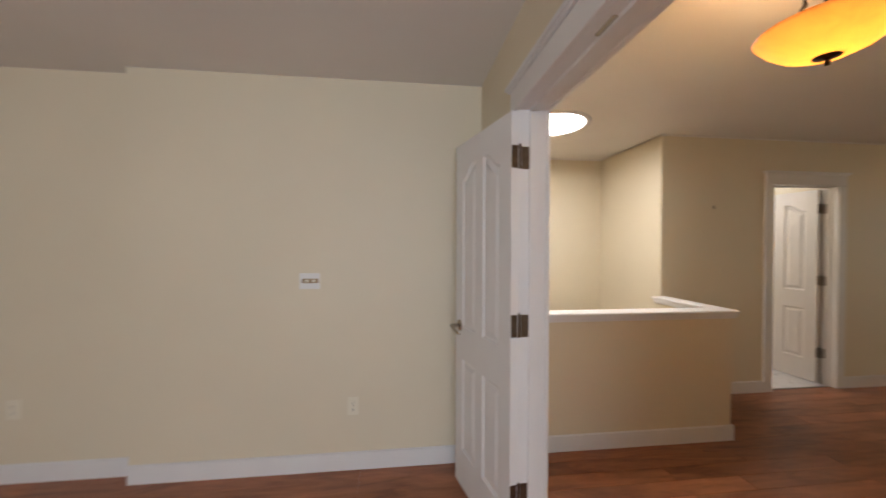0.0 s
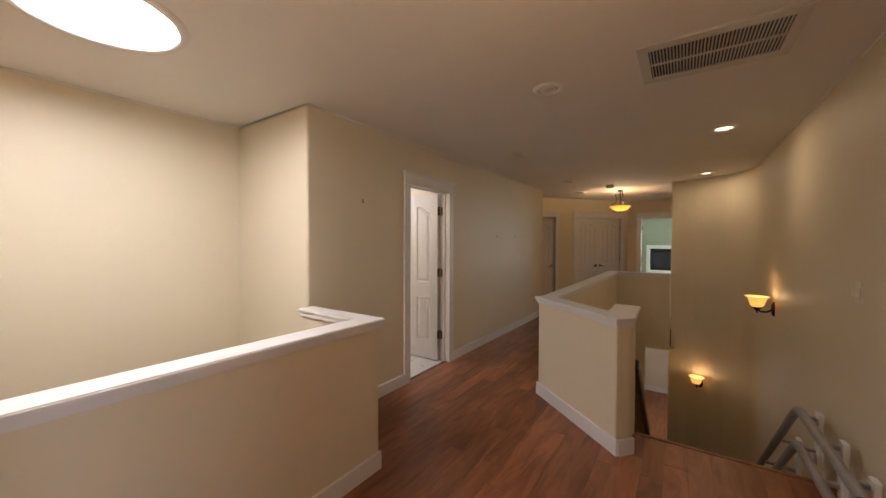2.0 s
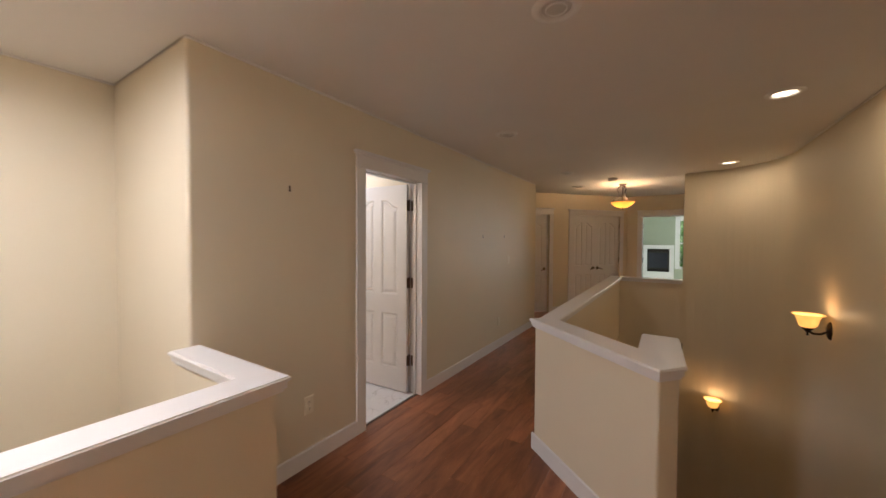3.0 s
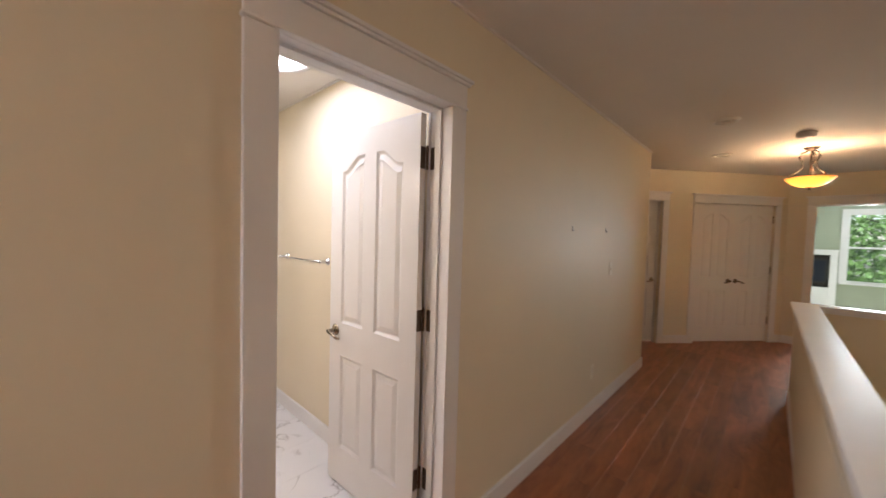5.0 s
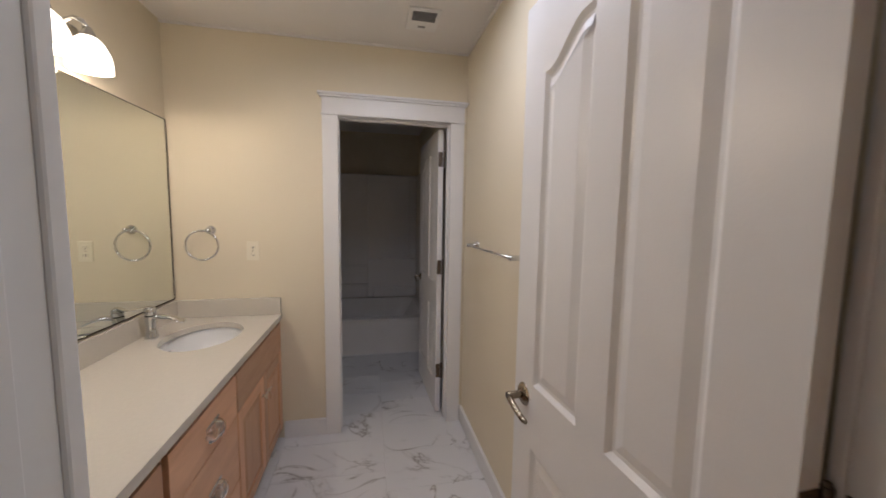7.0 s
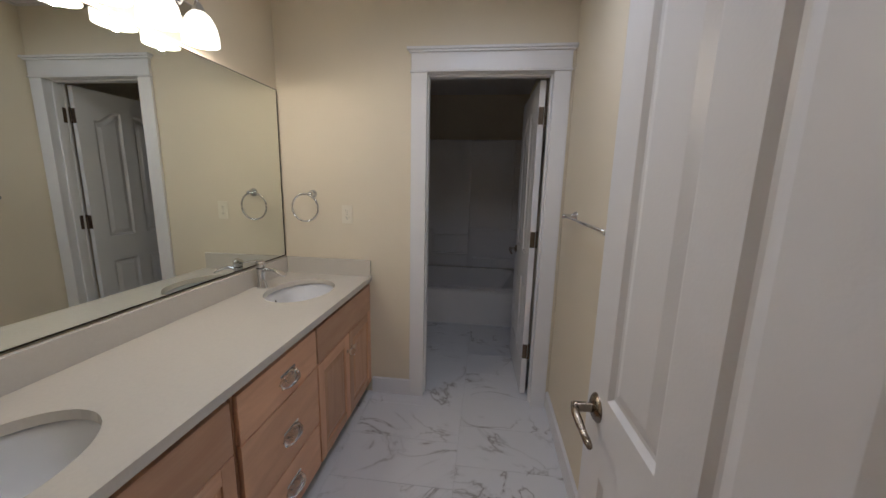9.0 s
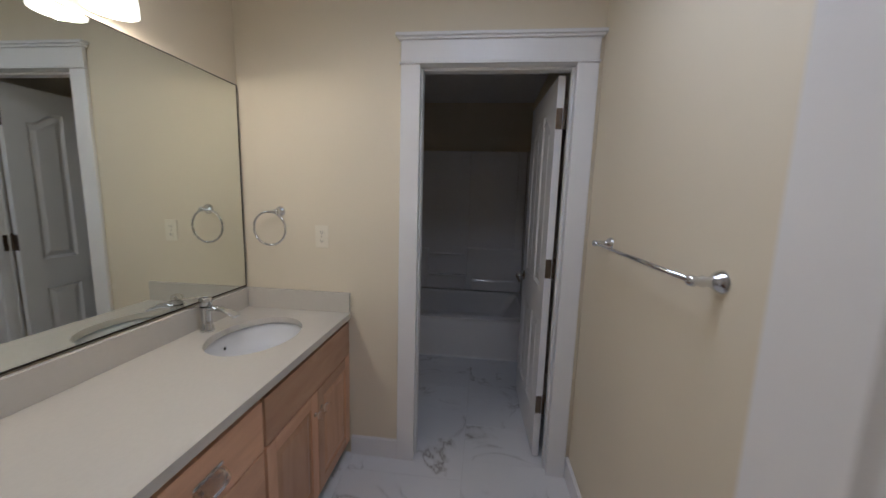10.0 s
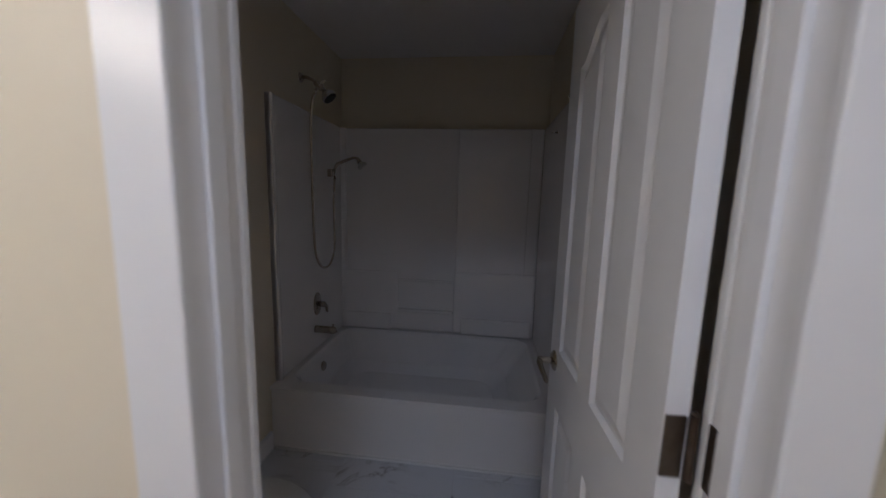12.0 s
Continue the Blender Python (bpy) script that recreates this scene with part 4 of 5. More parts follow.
def vanity_unit(label, y0, y1, drawers):
    t = thing("vanity_cabinet", label, "cabinet", "vanity cabinets")
    part("body", boxes((3.31, VX - 0.022, y0, y1, 0.09, 0.60), (VX - 0.022, VX - 0.002, y0, y1, 0.09, CT - 0.032)), MAPLE_V, t)
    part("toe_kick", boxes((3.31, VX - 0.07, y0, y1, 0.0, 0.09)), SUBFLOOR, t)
    if drawers:
        for z0, z1, pz in ((0.592, 0.765, 0.675), (0.308, 0.586, 0.435), (0.06 + 0.02, 0.302, 0.20)):
            d = part("drawer_front", boxes((VX, VX + 0.018, y0 + 0.005, y1 - 0.005, z0, z1), bevel=0.002), MAPLE_H, t)
            cup_pull(d, (y0 + y1) / 2 + 0.02, pz)
    else:
        part("false_front", boxes((VX, VX + 0.018, y0 + 0.005, y1 - 0.005, 0.592, 0.765), bevel=0.002), MAPLE_H, t)
        ym = (y0 + y1) / 2
        shaker_door("cabinet_door", t, y0 + 0.005, ym - 0.002, 0.08, 0.586, ym - 0.03)
        shaker_door("cabinet_door", t, ym + 0.002, y1 - 0.005, 0.08, 0.586, ym + 0.03)
    return t


vanity_unit("maple vanity cabinet with two panel doors under sink", 4.786, 5.528, False)
vanity_unit("maple vanity drawer unit with clear cup pulls", 4.268, 4.782, True)
vanity_unit("maple vanity cabinet with two doors under near sink", 3.60, 4.246, False)

SINKS = ((3.60, 5.165), (3.60, 3.86))
SA, SB = 0.172, 0.225


def ellipse_hole(bm, x0, x1, y0, y1, cx, cy, a, b, z, n=40):
    ring, out = [], []
    for i in range(n):
        t2 = 2 * math.pi * (i + 0.5) / n
        c, s = math.cos(t2), math.sin(t2)
        ring.append((cx + a * c, cy + b * s))
        k = min((x1 - cx) / c if c > 0 else (x0 - cx) / c, (y1 - cy) / s if s > 0 else (y0 - cy) / s)
        out.append((cx + c * k, cy + s * k))
    r = [bm.verts.new((*p, z)) for p in ring]
    o = [bm.verts.new((*p, z)) for p in out]
    for i in range(n):
        j = (i + 1) % n
        bm.faces.new((r[i], o[i], o[j], r[j]))
    for qx, qy in ((x0, y0), (x1, y0), (x1, y1), (x0, y1)):
        aq = (math.atan2(qy - cy, qx - cx) % (2 * math.pi)) / (2 * math.pi) * n - 0.5
        i = int(math.floor(aq)) % n
        bm.faces.new((o[i], bm.verts.new((qx, qy, z)), o[(i + 1) % n]))
    return r


t = thing("vanity_countertop", "pale beige quartz countertop with two undermount sink cutouts", "countertop")
bm = bmesh.new()
for (cx, cy), (y0, y1) in zip(SINKS, ((4.56, 5.528), (3.595, 4.56))):
    r = ellipse_hole(bm, 3.305, 3.888, y0, y1, cx, cy, SA, SB, CT)
    lo = [bm.verts.new((v.co.x, v.co.y, CT - 0.03)) for v in r]
    for i in range(len(r)):
        j = (i + 1) % len(r)
        bm.faces.new((r[i], r[j], lo[j], lo[i]))
bmesh.ops.recalc_face_normals(bm, faces=bm.faces[:])
box(bm, 3.880, 3.888, 3.595, 5.528, CT - 0.032, CT - 0.0005)
box(bm, 3.305, 3.88, 3.595, 3.603, CT - 0.032, CT - 0.0005)
part("slab", bm, QUARTZ, t)
part("backsplash", boxes((3.305, 3.325, 3.60, 5.506, CT, CT + 0.105), bevel=0.002), QUARTZ, t)
part("side_splash", boxes((3.305, 3.885, 5.508, 5.528, CT, CT + 0.105), bevel=0.002), QUARTZ, t)
for cx, cy in SINKS:
    t = thing("undermount_sink", "white porcelain oval undermount sink basin", "sink", "bathroom sinks", at=(cx, cy, CT - 0.03))
    prof = [(1.04, -0.002), (1.0, -0.004), (0.97, -0.03), (0.90, -0.075), (0.75, -0.11), (0.45, -0.13), (0.13, -0.135)]
    bm = lathe(bmesh.new(), prof, Matrix.Diagonal((SA + 0.008, SB + 0.008, 1, 1)), 40)
    part("basin", bm, PORCELAIN, t, smooth=True)
    part("drain", lathe(bmesh.new(), [(0.024, -0.132), (0.022, -0.129), (0.012, -0.131), (0, -0.127)], n=24), CHROME, t, "chrome drain", True)
    # flat black disc paints the shade of the overflow; nothing is hollowed out
    part("overflow_hole_shade", lathe(bmesh.new(), [(0, 0.0), (0.008, 0.0)], Matrix.Translation((-SA * 0.90, 0, -0.05)) @ pose(0, 0, 0, 0, 75, 0), 14), BLACK, t)
    f = thing("sink_faucet", "chrome single-lever sink faucet with arched spout", "faucet", "sink faucets", at=(3.375, cy - 0.01, CT))
    part("body", lathe(bmesh.new(), [(0, 0), (0.028, 0), (0.028, 0.006), (0.026, 0.016), (0.021, 0.036), (0.0195, 0.058), (0.022, 0.082), (0.0245, 0.10), (0.0245, 0.112)], n=28), CHROME, f, smooth=True)
    part("cap", lathe(bmesh.new(), [(0.020, 0.112), (0.020, 0.117), (0.0245, 0.118), (0.0245, 0.150), (0.021, 0.154), (0, 0.155)], n=28), CHROME, f, smooth=True)
    bm = bmesh.new()
    rows = []
    for u, zz, wdt, th in ((0.0, 0.10, 0.016, 0.012), (0.04, 0.108, 0.016, 0.011), (0.08, 0.104, 0.018, 0.010), (0.115, 0.092, 0.022, 0.008), (0.14, 0.078, 0.024, 0.006)):
        rows.append([bm.verts.new((u, wdt * math.cos(q), zz + th * math.sin(q))) for q in [2 * math.pi * k / 12 for k in range(12)]])
    for a, b in zip(rows, rows[1:]):
        for k in range(12):
            bm.faces.new((a[k], a[(k + 1) % 12], b[(k + 1) % 12], b[k]))
    bm.faces.new(rows[-1])
    bmesh.ops.recalc_face_normals(bm, faces=bm.faces[:])
    part("spout", bm, CHROME, f, smooth=True)
    bm = boxes((-0.085, 0.012, -0.011, 0.011, -0.003, 0.003), bevel=0.0025)
    bm.transform(pose(0, 0, 0.158, 0, -4, 35))
    part("lever", bm, CHROME, f, "flat chrome lever")

t = thing("vanity_mirror", "large frameless wall mirror above the vanity", "mirror")
part("glass", boxes((3.302, 3.307, 3.60, 5.515, CT + 0.118, 1.955)), MIRROR, t)
part("edge_strip", boxes((3.301, 3.309, 5.5155, 5.519, CT + 0.116, 1.958), (3.301, 3.309, 3.60, 5.515, 1.9555, 1.958), (3.301, 3.309, 3.60, 5.515, CT + 0.112, CT + 0.1175)), DARKMETAL, t, "thin dark mirror edge")

t = thing("vanity_light", "chrome vanity light bar with frosted shades, lit", "wall light", at=(3.30, 4.65, 2.112))
part("back_bar", boxes((0.0, 0.022, -0.27, 0.27, -0.035, 0.035), bevel=0.008), CHROME, t)
for k in (-1, 0, 1):
    yk = 0.19 * k
    part("arm", tube(bmesh.new(), [(0.02, yk, 0.01), (0.035, yk, 0.03), (0.06, yk, 0.042), (0.088, yk, 0.03), (0.10, yk, 0.0)], 0.008, 10), CHROME, t, smooth=True)
    part("socket_cap", lathe(bmesh.new(), [(0, 0.012), (0.012, 0.010), (0.022, -0.012), (0.026, -0.028)], Matrix.Translation((0.10, yk, 0)), 20), CHROME, t, smooth=True)
    part("shade", lathe(bmesh.new(), [(0.024, -0.024), (0.044, -0.043), (0.060, -0.078), (0.067, -0.115), (0.067, -0.145), (0.064, -0.145), (0.063, -0.115), (0.053, -0.075), (0.02, -0.03)], Matrix.Translation((0.10, yk, 0)), 28), FROST, t, "glowing frosted glass shade", True)

t = thing("towel_ring", "chrome towel ring on the bathroom wall", "towel ring")
t.matrix_world = pose(3.51, 5.53, 1.338)
part("mount", lathe(bmesh.new(), [(0, 0.06), (0.010, 0.058), (0.013, 0.05), (0.008, 0.042), (0.011, 0.03), (0.010, 0.02), (0.020, 0.012), (0.026, 0.006), (0.027, 0.0)], pose(0, 0, 0, 90, 0, 0), 24), CHROME, t, smooth=True)
part("pivot", tube(bmesh.new(), [(0.012, -0.052, 0.0), (-0.035, -0.052, -0.004)], 0.006, 10), CHROME, t, smooth=True)
part("ring", tube(bmesh.new(), [(-0.03 + 0.085 * math.sin(a), -0.052, -0.086 + 0.085 * math.cos(a)) for a in [2 * math.pi * i / 40 for i in range(40)]], 0.0055, 8, True), CHROME, t, smooth=True)

t = thing("towel_bar", "chrome towel bar on the bathroom side wall", "towel bar")
for y in (4.575, 5.225):
    part("post", lathe(bmesh.new(), [(0, 0.070), (0.009, 0.068), (0.013, 0.058), (0.009, 0.048), (0.013, 0.038), (0.009, 0.028), (0.016, 0.016), (0.023, 0.008), (0.026, 0.0)], Matrix.Translation((5.06, y, 1.272)) @ pose(0, 0, 0, 0, -90, 0), 24), CHROME, t, smooth=True)
part("bar", tube(bmesh.new(), [(5.002, 4.575, 1.272), (5.002, 5.225, 1.272)], 0.006, 12), CHROME, t, smooth=True)

# ---- tub room ----
TF, TB, TL, TR = 6.84, 7.84, 3.46, 5.02   # tub front, back and ends
t = thing("bathtub", "white acrylic alcove bathtub with plain apron", "bathtub")
part("apron", boxes((TL, TR + 0.036, TF, TF + 0.04, 0.0, 0.36), bevel=0.012), ACRYLIC, t)
bm = bmesh.new()
def rrect(x0, x1, y0, y1, r, z, n=6):
    out = []
    for cx, cy, a0 in ((x1 - r, y1 - r, 0), (x0 + r, y1 - r, 90), (x0 + r, y0 + r, 180), (x1 - r, y0 + r, 270)):
        for i in range(n + 1):
            a = math.radians(a0 + 90 * i / n)
            out.append((cx + r * math.cos(a), cy + r * math.sin(a), z))
    return out
loops = [rrect(TL, TR + 0.036, TF - 0.012, TB, 0.008, 0.36), rrect(TL, TR + 0.036, TF - 0.012, TB, 0.012, 0.374), rrect(TL + 0.06, TR - 0.05, TF + 0.075, TB - 0.06, 0.12, 0.378), rrect(TL + 0.075, TR - 0.065, TF + 0.09, TB - 0.075, 0.12, 0.36),
         rrect(TL + 0.12, TR - 0.2, TF + 0.13, TB - 0.11, 0.13, 0.14), rrect(TL + 0.2, TR - 0.3, TF + 0.2, TB - 0.18, 0.13, 0.075)]
prev = None
for lp in loops:
    vs = [bm.verts.new(p) for p in lp]
    if prev:
        for i in range(len(vs)):
            j = (i + 1) % len(vs)
            bm.faces.new((prev[i], prev[j], vs[j], vs[i]))
    prev = vs
bm.faces.new(prev)
bmesh.ops.recalc_face_normals(bm, faces=bm.faces[:])
part("basin", bm, ACRYLIC, t, smooth=False)
part("caulk_strip", boxes((TL, TR + 0.036, TF - 0.012, TF, 0.0, 0.014), bevel=0.003), PLASTIC, t)
part("overflow_plate", lathe(bmesh.new(), [(0, 0.014), (0.026, 0.012), (0.032, 0.004), (0.032, 0)], Matrix.Translation((TL + 0.098, 7.29, 0.285)) @ pose(0, 0, 0, 0, 82, 0), 24), NICKEL, t, "chrome overflow plate", True)

t = thing("tub_surround", "white moulded acrylic shower surround with shelves", "shower surround")
part("back_panel", boxes((TL, TR, TB - 0.02, TB + 0.055, 0.38, 1.96), bevel=0.008), ACRYLIC, t)
part("raised_panel", boxes((4.40, 4.93, TB - 0.036, TB - 0.016, 0.87, 1.952), bevel=0.0095), ACRYLIC, t)
for lx0, lx1, lz, ly in ((3.50, 3.955, 0.86, 0.044), (4.395, TR, 0.885, 0.048), (3.94, 4.41, 0.545, 0.038)):
    part("ledge", boxes((lx0, lx1, TB - ly, TB - 0.018, 0.39, lz), bevel=0.0125), ACRYLIC, t)
for lx0, lx1 in ((3.52, 3.90), (4.46, TR - 0.02)):
    part("lower_ledge", boxes((lx0, lx1, TB - 0.075, TB - 0.04, 0.39, 0.52), bevel=0.015), ACRYLIC, t)
part("shelf", boxes((3.953, 4.397, TB - 0.085, TB - 0.021, 0.545, 0.565), bevel=0.008), ACRYLIC, t)
part("grab_bar", boxes((3.96, 4.39, TB - 0.06, TB - 0.035, 0.79, 0.808), bevel=0.006), ACRYLIC, t)
part("side_panel", boxes((3.462, TL + 0.03, TF + 0.05, TB - 0.0, 0.38, 1.96), bevel=0.006), ACRYLIC, t)
part("side_panel", boxes((TR, 5.058, TF + 0.05, TB - 0.0, 0.38, 1.96), bevel=0.006), ACRYLIC, t)
part("corner_rib", lathe(bmesh.new(), [(0.03, 0.38), (0.03, 1.958)], Matrix.Translation((TL + 0.035, TB - 0.02, 0)), 20), ACRYLIC, t, smooth=True)
part("front_rib", boxes((TL + 0.001, TL + 0.042, TF + 0.05, TF + 0.08, 0.38, 1.962), bevel=0.010), ACRYLIC, t)

SX = TL + 0.03
t = thing("shower_set", "chrome shower head and hand shower on hose", "shower")
part("arm", tube(bmesh.new(), [(3.462, 7.27, 2.15), (3.50, 7.27, 2.152), (3.54, 7.27, 2.135), (3.570, 7.27, 2.115)], 0.010, 12), NICKEL, t, smooth=True)
part("flange", lathe(bmesh.new(), [(0.03, 0.0), (0.024, 0.008), (0.012, 0.012)], Matrix.Translation((3.462, 7.27, 2.15)) @ ALONG_X, 20), NICKEL, t, smooth=True)
part("diverter", lathe(bmesh.new(), [(0, -0.03), (0.017, -0.03), (0.02, -0.01), (0.02, 0.02), (0.014, 0.03), (0, 0.03)], Matrix.Translation((3.580, 7.27, 2.10)) @ pose(0, 0, 0, 0, 130, 0), 18), NICKEL, t, smooth=True)
part("diverter_handle", tube(bmesh.new(), [(3.560, 7.26, 2.07), (3.580, 7.26, 2.10), (3.620, 7.26, 2.13)], 0.009, 10), NICKEL, t, smooth=True)
hd = part("shower_head", lathe(bmesh.new(), [(0.012, 0.0), (0.016, 0.02), (0.032, 0.035), (0.046, 0.055), (0.047, 0.072), (0.042, 0.076)], Matrix.Translation((3.600, 7.27, 2.085)) @ pose(0, 0, 0, 0, 140, 0), 28), CHROME, t, "round chrome shower head", True)
part("spray_face", lathe(bmesh.new(), [(0.042, 0.076), (0.02, 0.079), (0, 0.079)], Matrix.Translation((3.600, 7.27, 2.085)) @ pose(0, 0, 0, 0, 140, 0), 28), BLACK, hd)
part("bracket", boxes((SX, SX + 0.035, 7.55, 7.60, 1.575, 1.63), bevel=0.006), NICKEL, t)
hx = SX + 0.045
part("hand_shower", tube(bmesh.new(), [(hx, 7.575, 1.56), (hx, 7.575, 1.63), (hx + 0.02, 7.575, 1.665), (hx + 0.08, 7.575, 1.69), (hx + 0.14, 7.575, 1.71), (hx + 0.17, 7.575, 1.705), (hx + 0.185, 7.575, 1.68)], [0.010, 0.011, 0.012, 0.011, 0.010, 0.012, 0.018], 12), NICKEL, t, smooth=True)
part("spray_head", lathe(bmesh.new(), [(0.014, 0.0), (0.022, -0.012), (0.038, -0.03), (0.038, -0.036), (0, -0.037)], Matrix.Translation((hx + 0.185, 7.575, 1.68)) @ pose(0, 0, 0, 0, -40, 0), 22), CHROME, t, smooth=True)
hose = [(3.560, 7.26, 2.06), (3.530, 7.27, 2.0), (3.515, 7.28, 1.85), (3.510, 7.29, 1.5), (3.510, 7.30, 1.15), (3.515, 7.32, 1.03), (3.520, 7.37, 0.965), (3.525, 7.43, 0.945), (3.530, 7.50, 0.965), (3.535, 7.55, 1.05), (3.530, 7.57, 1.2), (3.525, 7.575, 1.4), (hx, 7.575, 1.57)]
fine = []
for i in range(len(hose) - 1):
    p0, p1, p2, p3 = [Vector(hose[max(0, min(len(hose) - 1, i + k))]) for k in (-1, 0, 1, 2)]
    for u in (0, 0.2, 0.4, 0.6, 0.8):
        fine.append(0.5 * ((2 * p1) + (p2 - p0) * u + (2 * p0 - 5 * p1 + 4 * p2 - p3) * u * u + (3 * p1 - p0 - 3 * p2 + p3) * u ** 3))
part("hose", tube(bmesh.new(), fine + [Vector(hose[-1])], 0.008, 8), NICKEL, t, "flexible metal hose", True)

t = thing("tub_valve", "chrome single-lever tub valve on surround", "valve", at=(SX, 7.36, 0.70))
part("escutcheon", lathe(bmesh.new(), [(0, 0.014), (0.03, 0.013), (0.05, 0.006), (0.054, 0)], ALONG_X @ Matrix.Diagonal((1.5, 1, 1, 1)), 32), NICKEL, t, smooth=True)
part("lever", tube(bmesh.new(), [(0.01, 0, 0), (0.05, 0.0, 0.0), (0.06, 0.015, -0.02), (0.062, 0.02, -0.06)], [0.018, 0.02, 0.012, 0.008], 14), NICKEL, t, smooth=True)
t = thing("tub_spout", "chrome tub spout with diverter knob", "tub spout", at=(SX, 7.33, 0.53))
part("spout", tube(bmesh.new(), [(0, 0, 0), (0.03, 0, 0), (0.09, 0, 0), (0.13, 0, -0.003), (0.14, 0, -0.02)], [0.026, 0.024, 0.024, 0.026, 0.018], 16), NICKEL, t, smooth=True)
part("diverter_knob", lathe(bmesh.new(), [(0.004, 0.02), (0.004, 0.035), (0.008, 0.04), (0, 0.044)], Matrix.Translation((0.125, 0, 0)), 12), NICKEL, t, smooth=True)
for wy, wz in ((7.15, 2.0), (7.35, 1.85)):
    t = thing("wall_hook", "small chrome hook on the shower wall", "hook", "shower hooks", at=(5.02 if wz < 1.95 else 5.058, wy, wz))
    part("hook", lathe(bmesh.new(), [(0.012, 0), (0.008, -0.01), (0.006, -0.02), (0.010, -0.028), (0, -0.032)], ALONG_X, 14), CHROME, t, smooth=True)

t = thing("toilet", "white porcelain toilet with closed lid", "toilet", at=(3.48, 6.0, 0.0))
M = Matrix.Translation((0.41, 0, 0)) @ Matrix.Diagonal((1.25, 0.95, 1, 1))
part("bowl", lathe(bmesh.new(), [(0.10, 0.0), (0.105, 0.03), (0.09, 0.10), (0.11, 0.22), (0.17, 0.33), (0.19, 0.385), (0.18, 0.395), (0, 0.395)], M, 36), PORCELAIN, t, smooth=True)
part("seat", lathe(bmesh.new(), [(0.12, 0.397), (0.195, 0.397), (0.20, 0.405), (0.197, 0.415), (0.12, 0.416)], M, 36), PORCELAIN, t, smooth=True)
part("lid", lathe(bmesh.new(), [(0.20, 0.418), (0.202, 0.426), (0.19, 0.436), (0, 0.440)], M, 36), PORCELAIN, t, smooth=True)
part("tank", boxes((0.0, 0.20, -0.22, 0.22, 0.38, 0.74), bevel=0.02), PORCELAIN, t)
part("tank_lid", boxes((-0.005, 0.21, -0.23, 0.23, 0.742, 0.775), bevel=0.01), PORCELAIN, t)
part("flush_lever", tube(bmesh.new(), [(0.20, 0.15, 0.68), (0.215, 0.15, 0.68), (0.22, 0.09, 0.675)], 0.006, 8), CHROME, t)

# ---- stairs ----
RISE, RUN = 0.1964, 0.222
t = thing("staircase", "reddish brown wooden stairs going down to lower floor", "staircase", kind="structure")
for i in range(1, 14):
    x0 = 4.43 + (i - 1) * RUN
    part("tread", boxes((x0 + 0.012, x0 + RUN + 0.022, 0.232, 1.42, -i * RISE - 0.03, -i * RISE), bevel=0.006), PLANK, t)
    part("riser", boxes((x0 + 0.022, x0 + 0.04, 0.232, 1.42, -i * RISE, -(i - 1) * RISE - 0.031)), WHITE, t)
bm = bmesh.new()
q = [(4.44, -0.03), (4.44, -0.33), (7.3, -2.75), (7.45, -2.75), (7.34, -2.60)]
a = [bm.verts.new((x, 1.421, z)) for x, z in q]
b = [bm.verts.new((x, 1.455, z)) for x, z in q]
bm.faces.new(a)
bm.faces.new(b[::-1])
for i in range(5):
    j = (i + 1) % 5
    bm.faces.new((a[i], b[i], b[j], a[j]))
bmesh.ops.recalc_face_normals(bm, faces=bm.faces[:])
part("stringer", bm, WHITE, t)
part("landing_nosing", boxes((4.43, 4.466, 0.232, 1.32, -0.03, 0.006), bevel=0.006), PLANK, t)
t = thing("stair_handrail", "dark stained wooden stair handrail with iron balusters", "handrail")
SL = RISE / RUN
bm = boxes((0.50, 3.35, -0.03, 0.03, -0.055, 0.035), bevel=0.012)
bm.transform(pose(4.30, 1.35, 0.80, 0, math.degrees(math.atan(SL)), 0))
part("rail", bm, DARKWOOD, t)
bal = lathe(bmesh.new(), [(0.007, 0.0), (0.007, 0.28), (0.016, 0.32), (0.022, 0.36), (0.016, 0.40), (0.007, 0.44), (0.007, 0.80)], n=10)
bal_me = mesh_of("baluster", bal)
GILT = mat("gilt_iron", (0.16, 0.10, 0.035), 0.38, metal=0.8, var=0.4, scale=60)
for i in range(18):
    x = 4.73 + i * RUN / 1.6
    p = part("baluster", bal_me, GILT if i in (0, 1) else DARKMETAL, t, smooth=True)
    p.location = (x, 1.355, -(x - 4.43) * SL - 0.16)

t = thing("stairlift_rail", "grey double-tube stairlift rail on bracket posts", "stairlift rail")
RY = 0.385
for z in (0.355, 0.115):
    pts = [(3.62, RY, z - 0.02), (3.66, RY, z), (4.45, RY, z), (4.60, RY, z - 0.002), (4.69, RY, z - 0.02), (4.77, RY, z - 0.07), (4.87, RY, z - 0.15), (5.13, RY, z - 0.37), (6.33, RY, z - 1.36), (7.4, RY, z - 2.25)]
    part("tube", tube(bmesh.new(), pts, 0.026, 14), GREY, t, "dull grey metal tube", True)
part("end_cap", lathe(bmesh.new(), [(0, -0.05), (0.03, -0.045), (0.034, -0.01), (0.034, 0.03)], Matrix.Translation((3.62, RY, 0.34)) @ ALONG_X, 18), BLACK, t, "black rubber end cap", True)
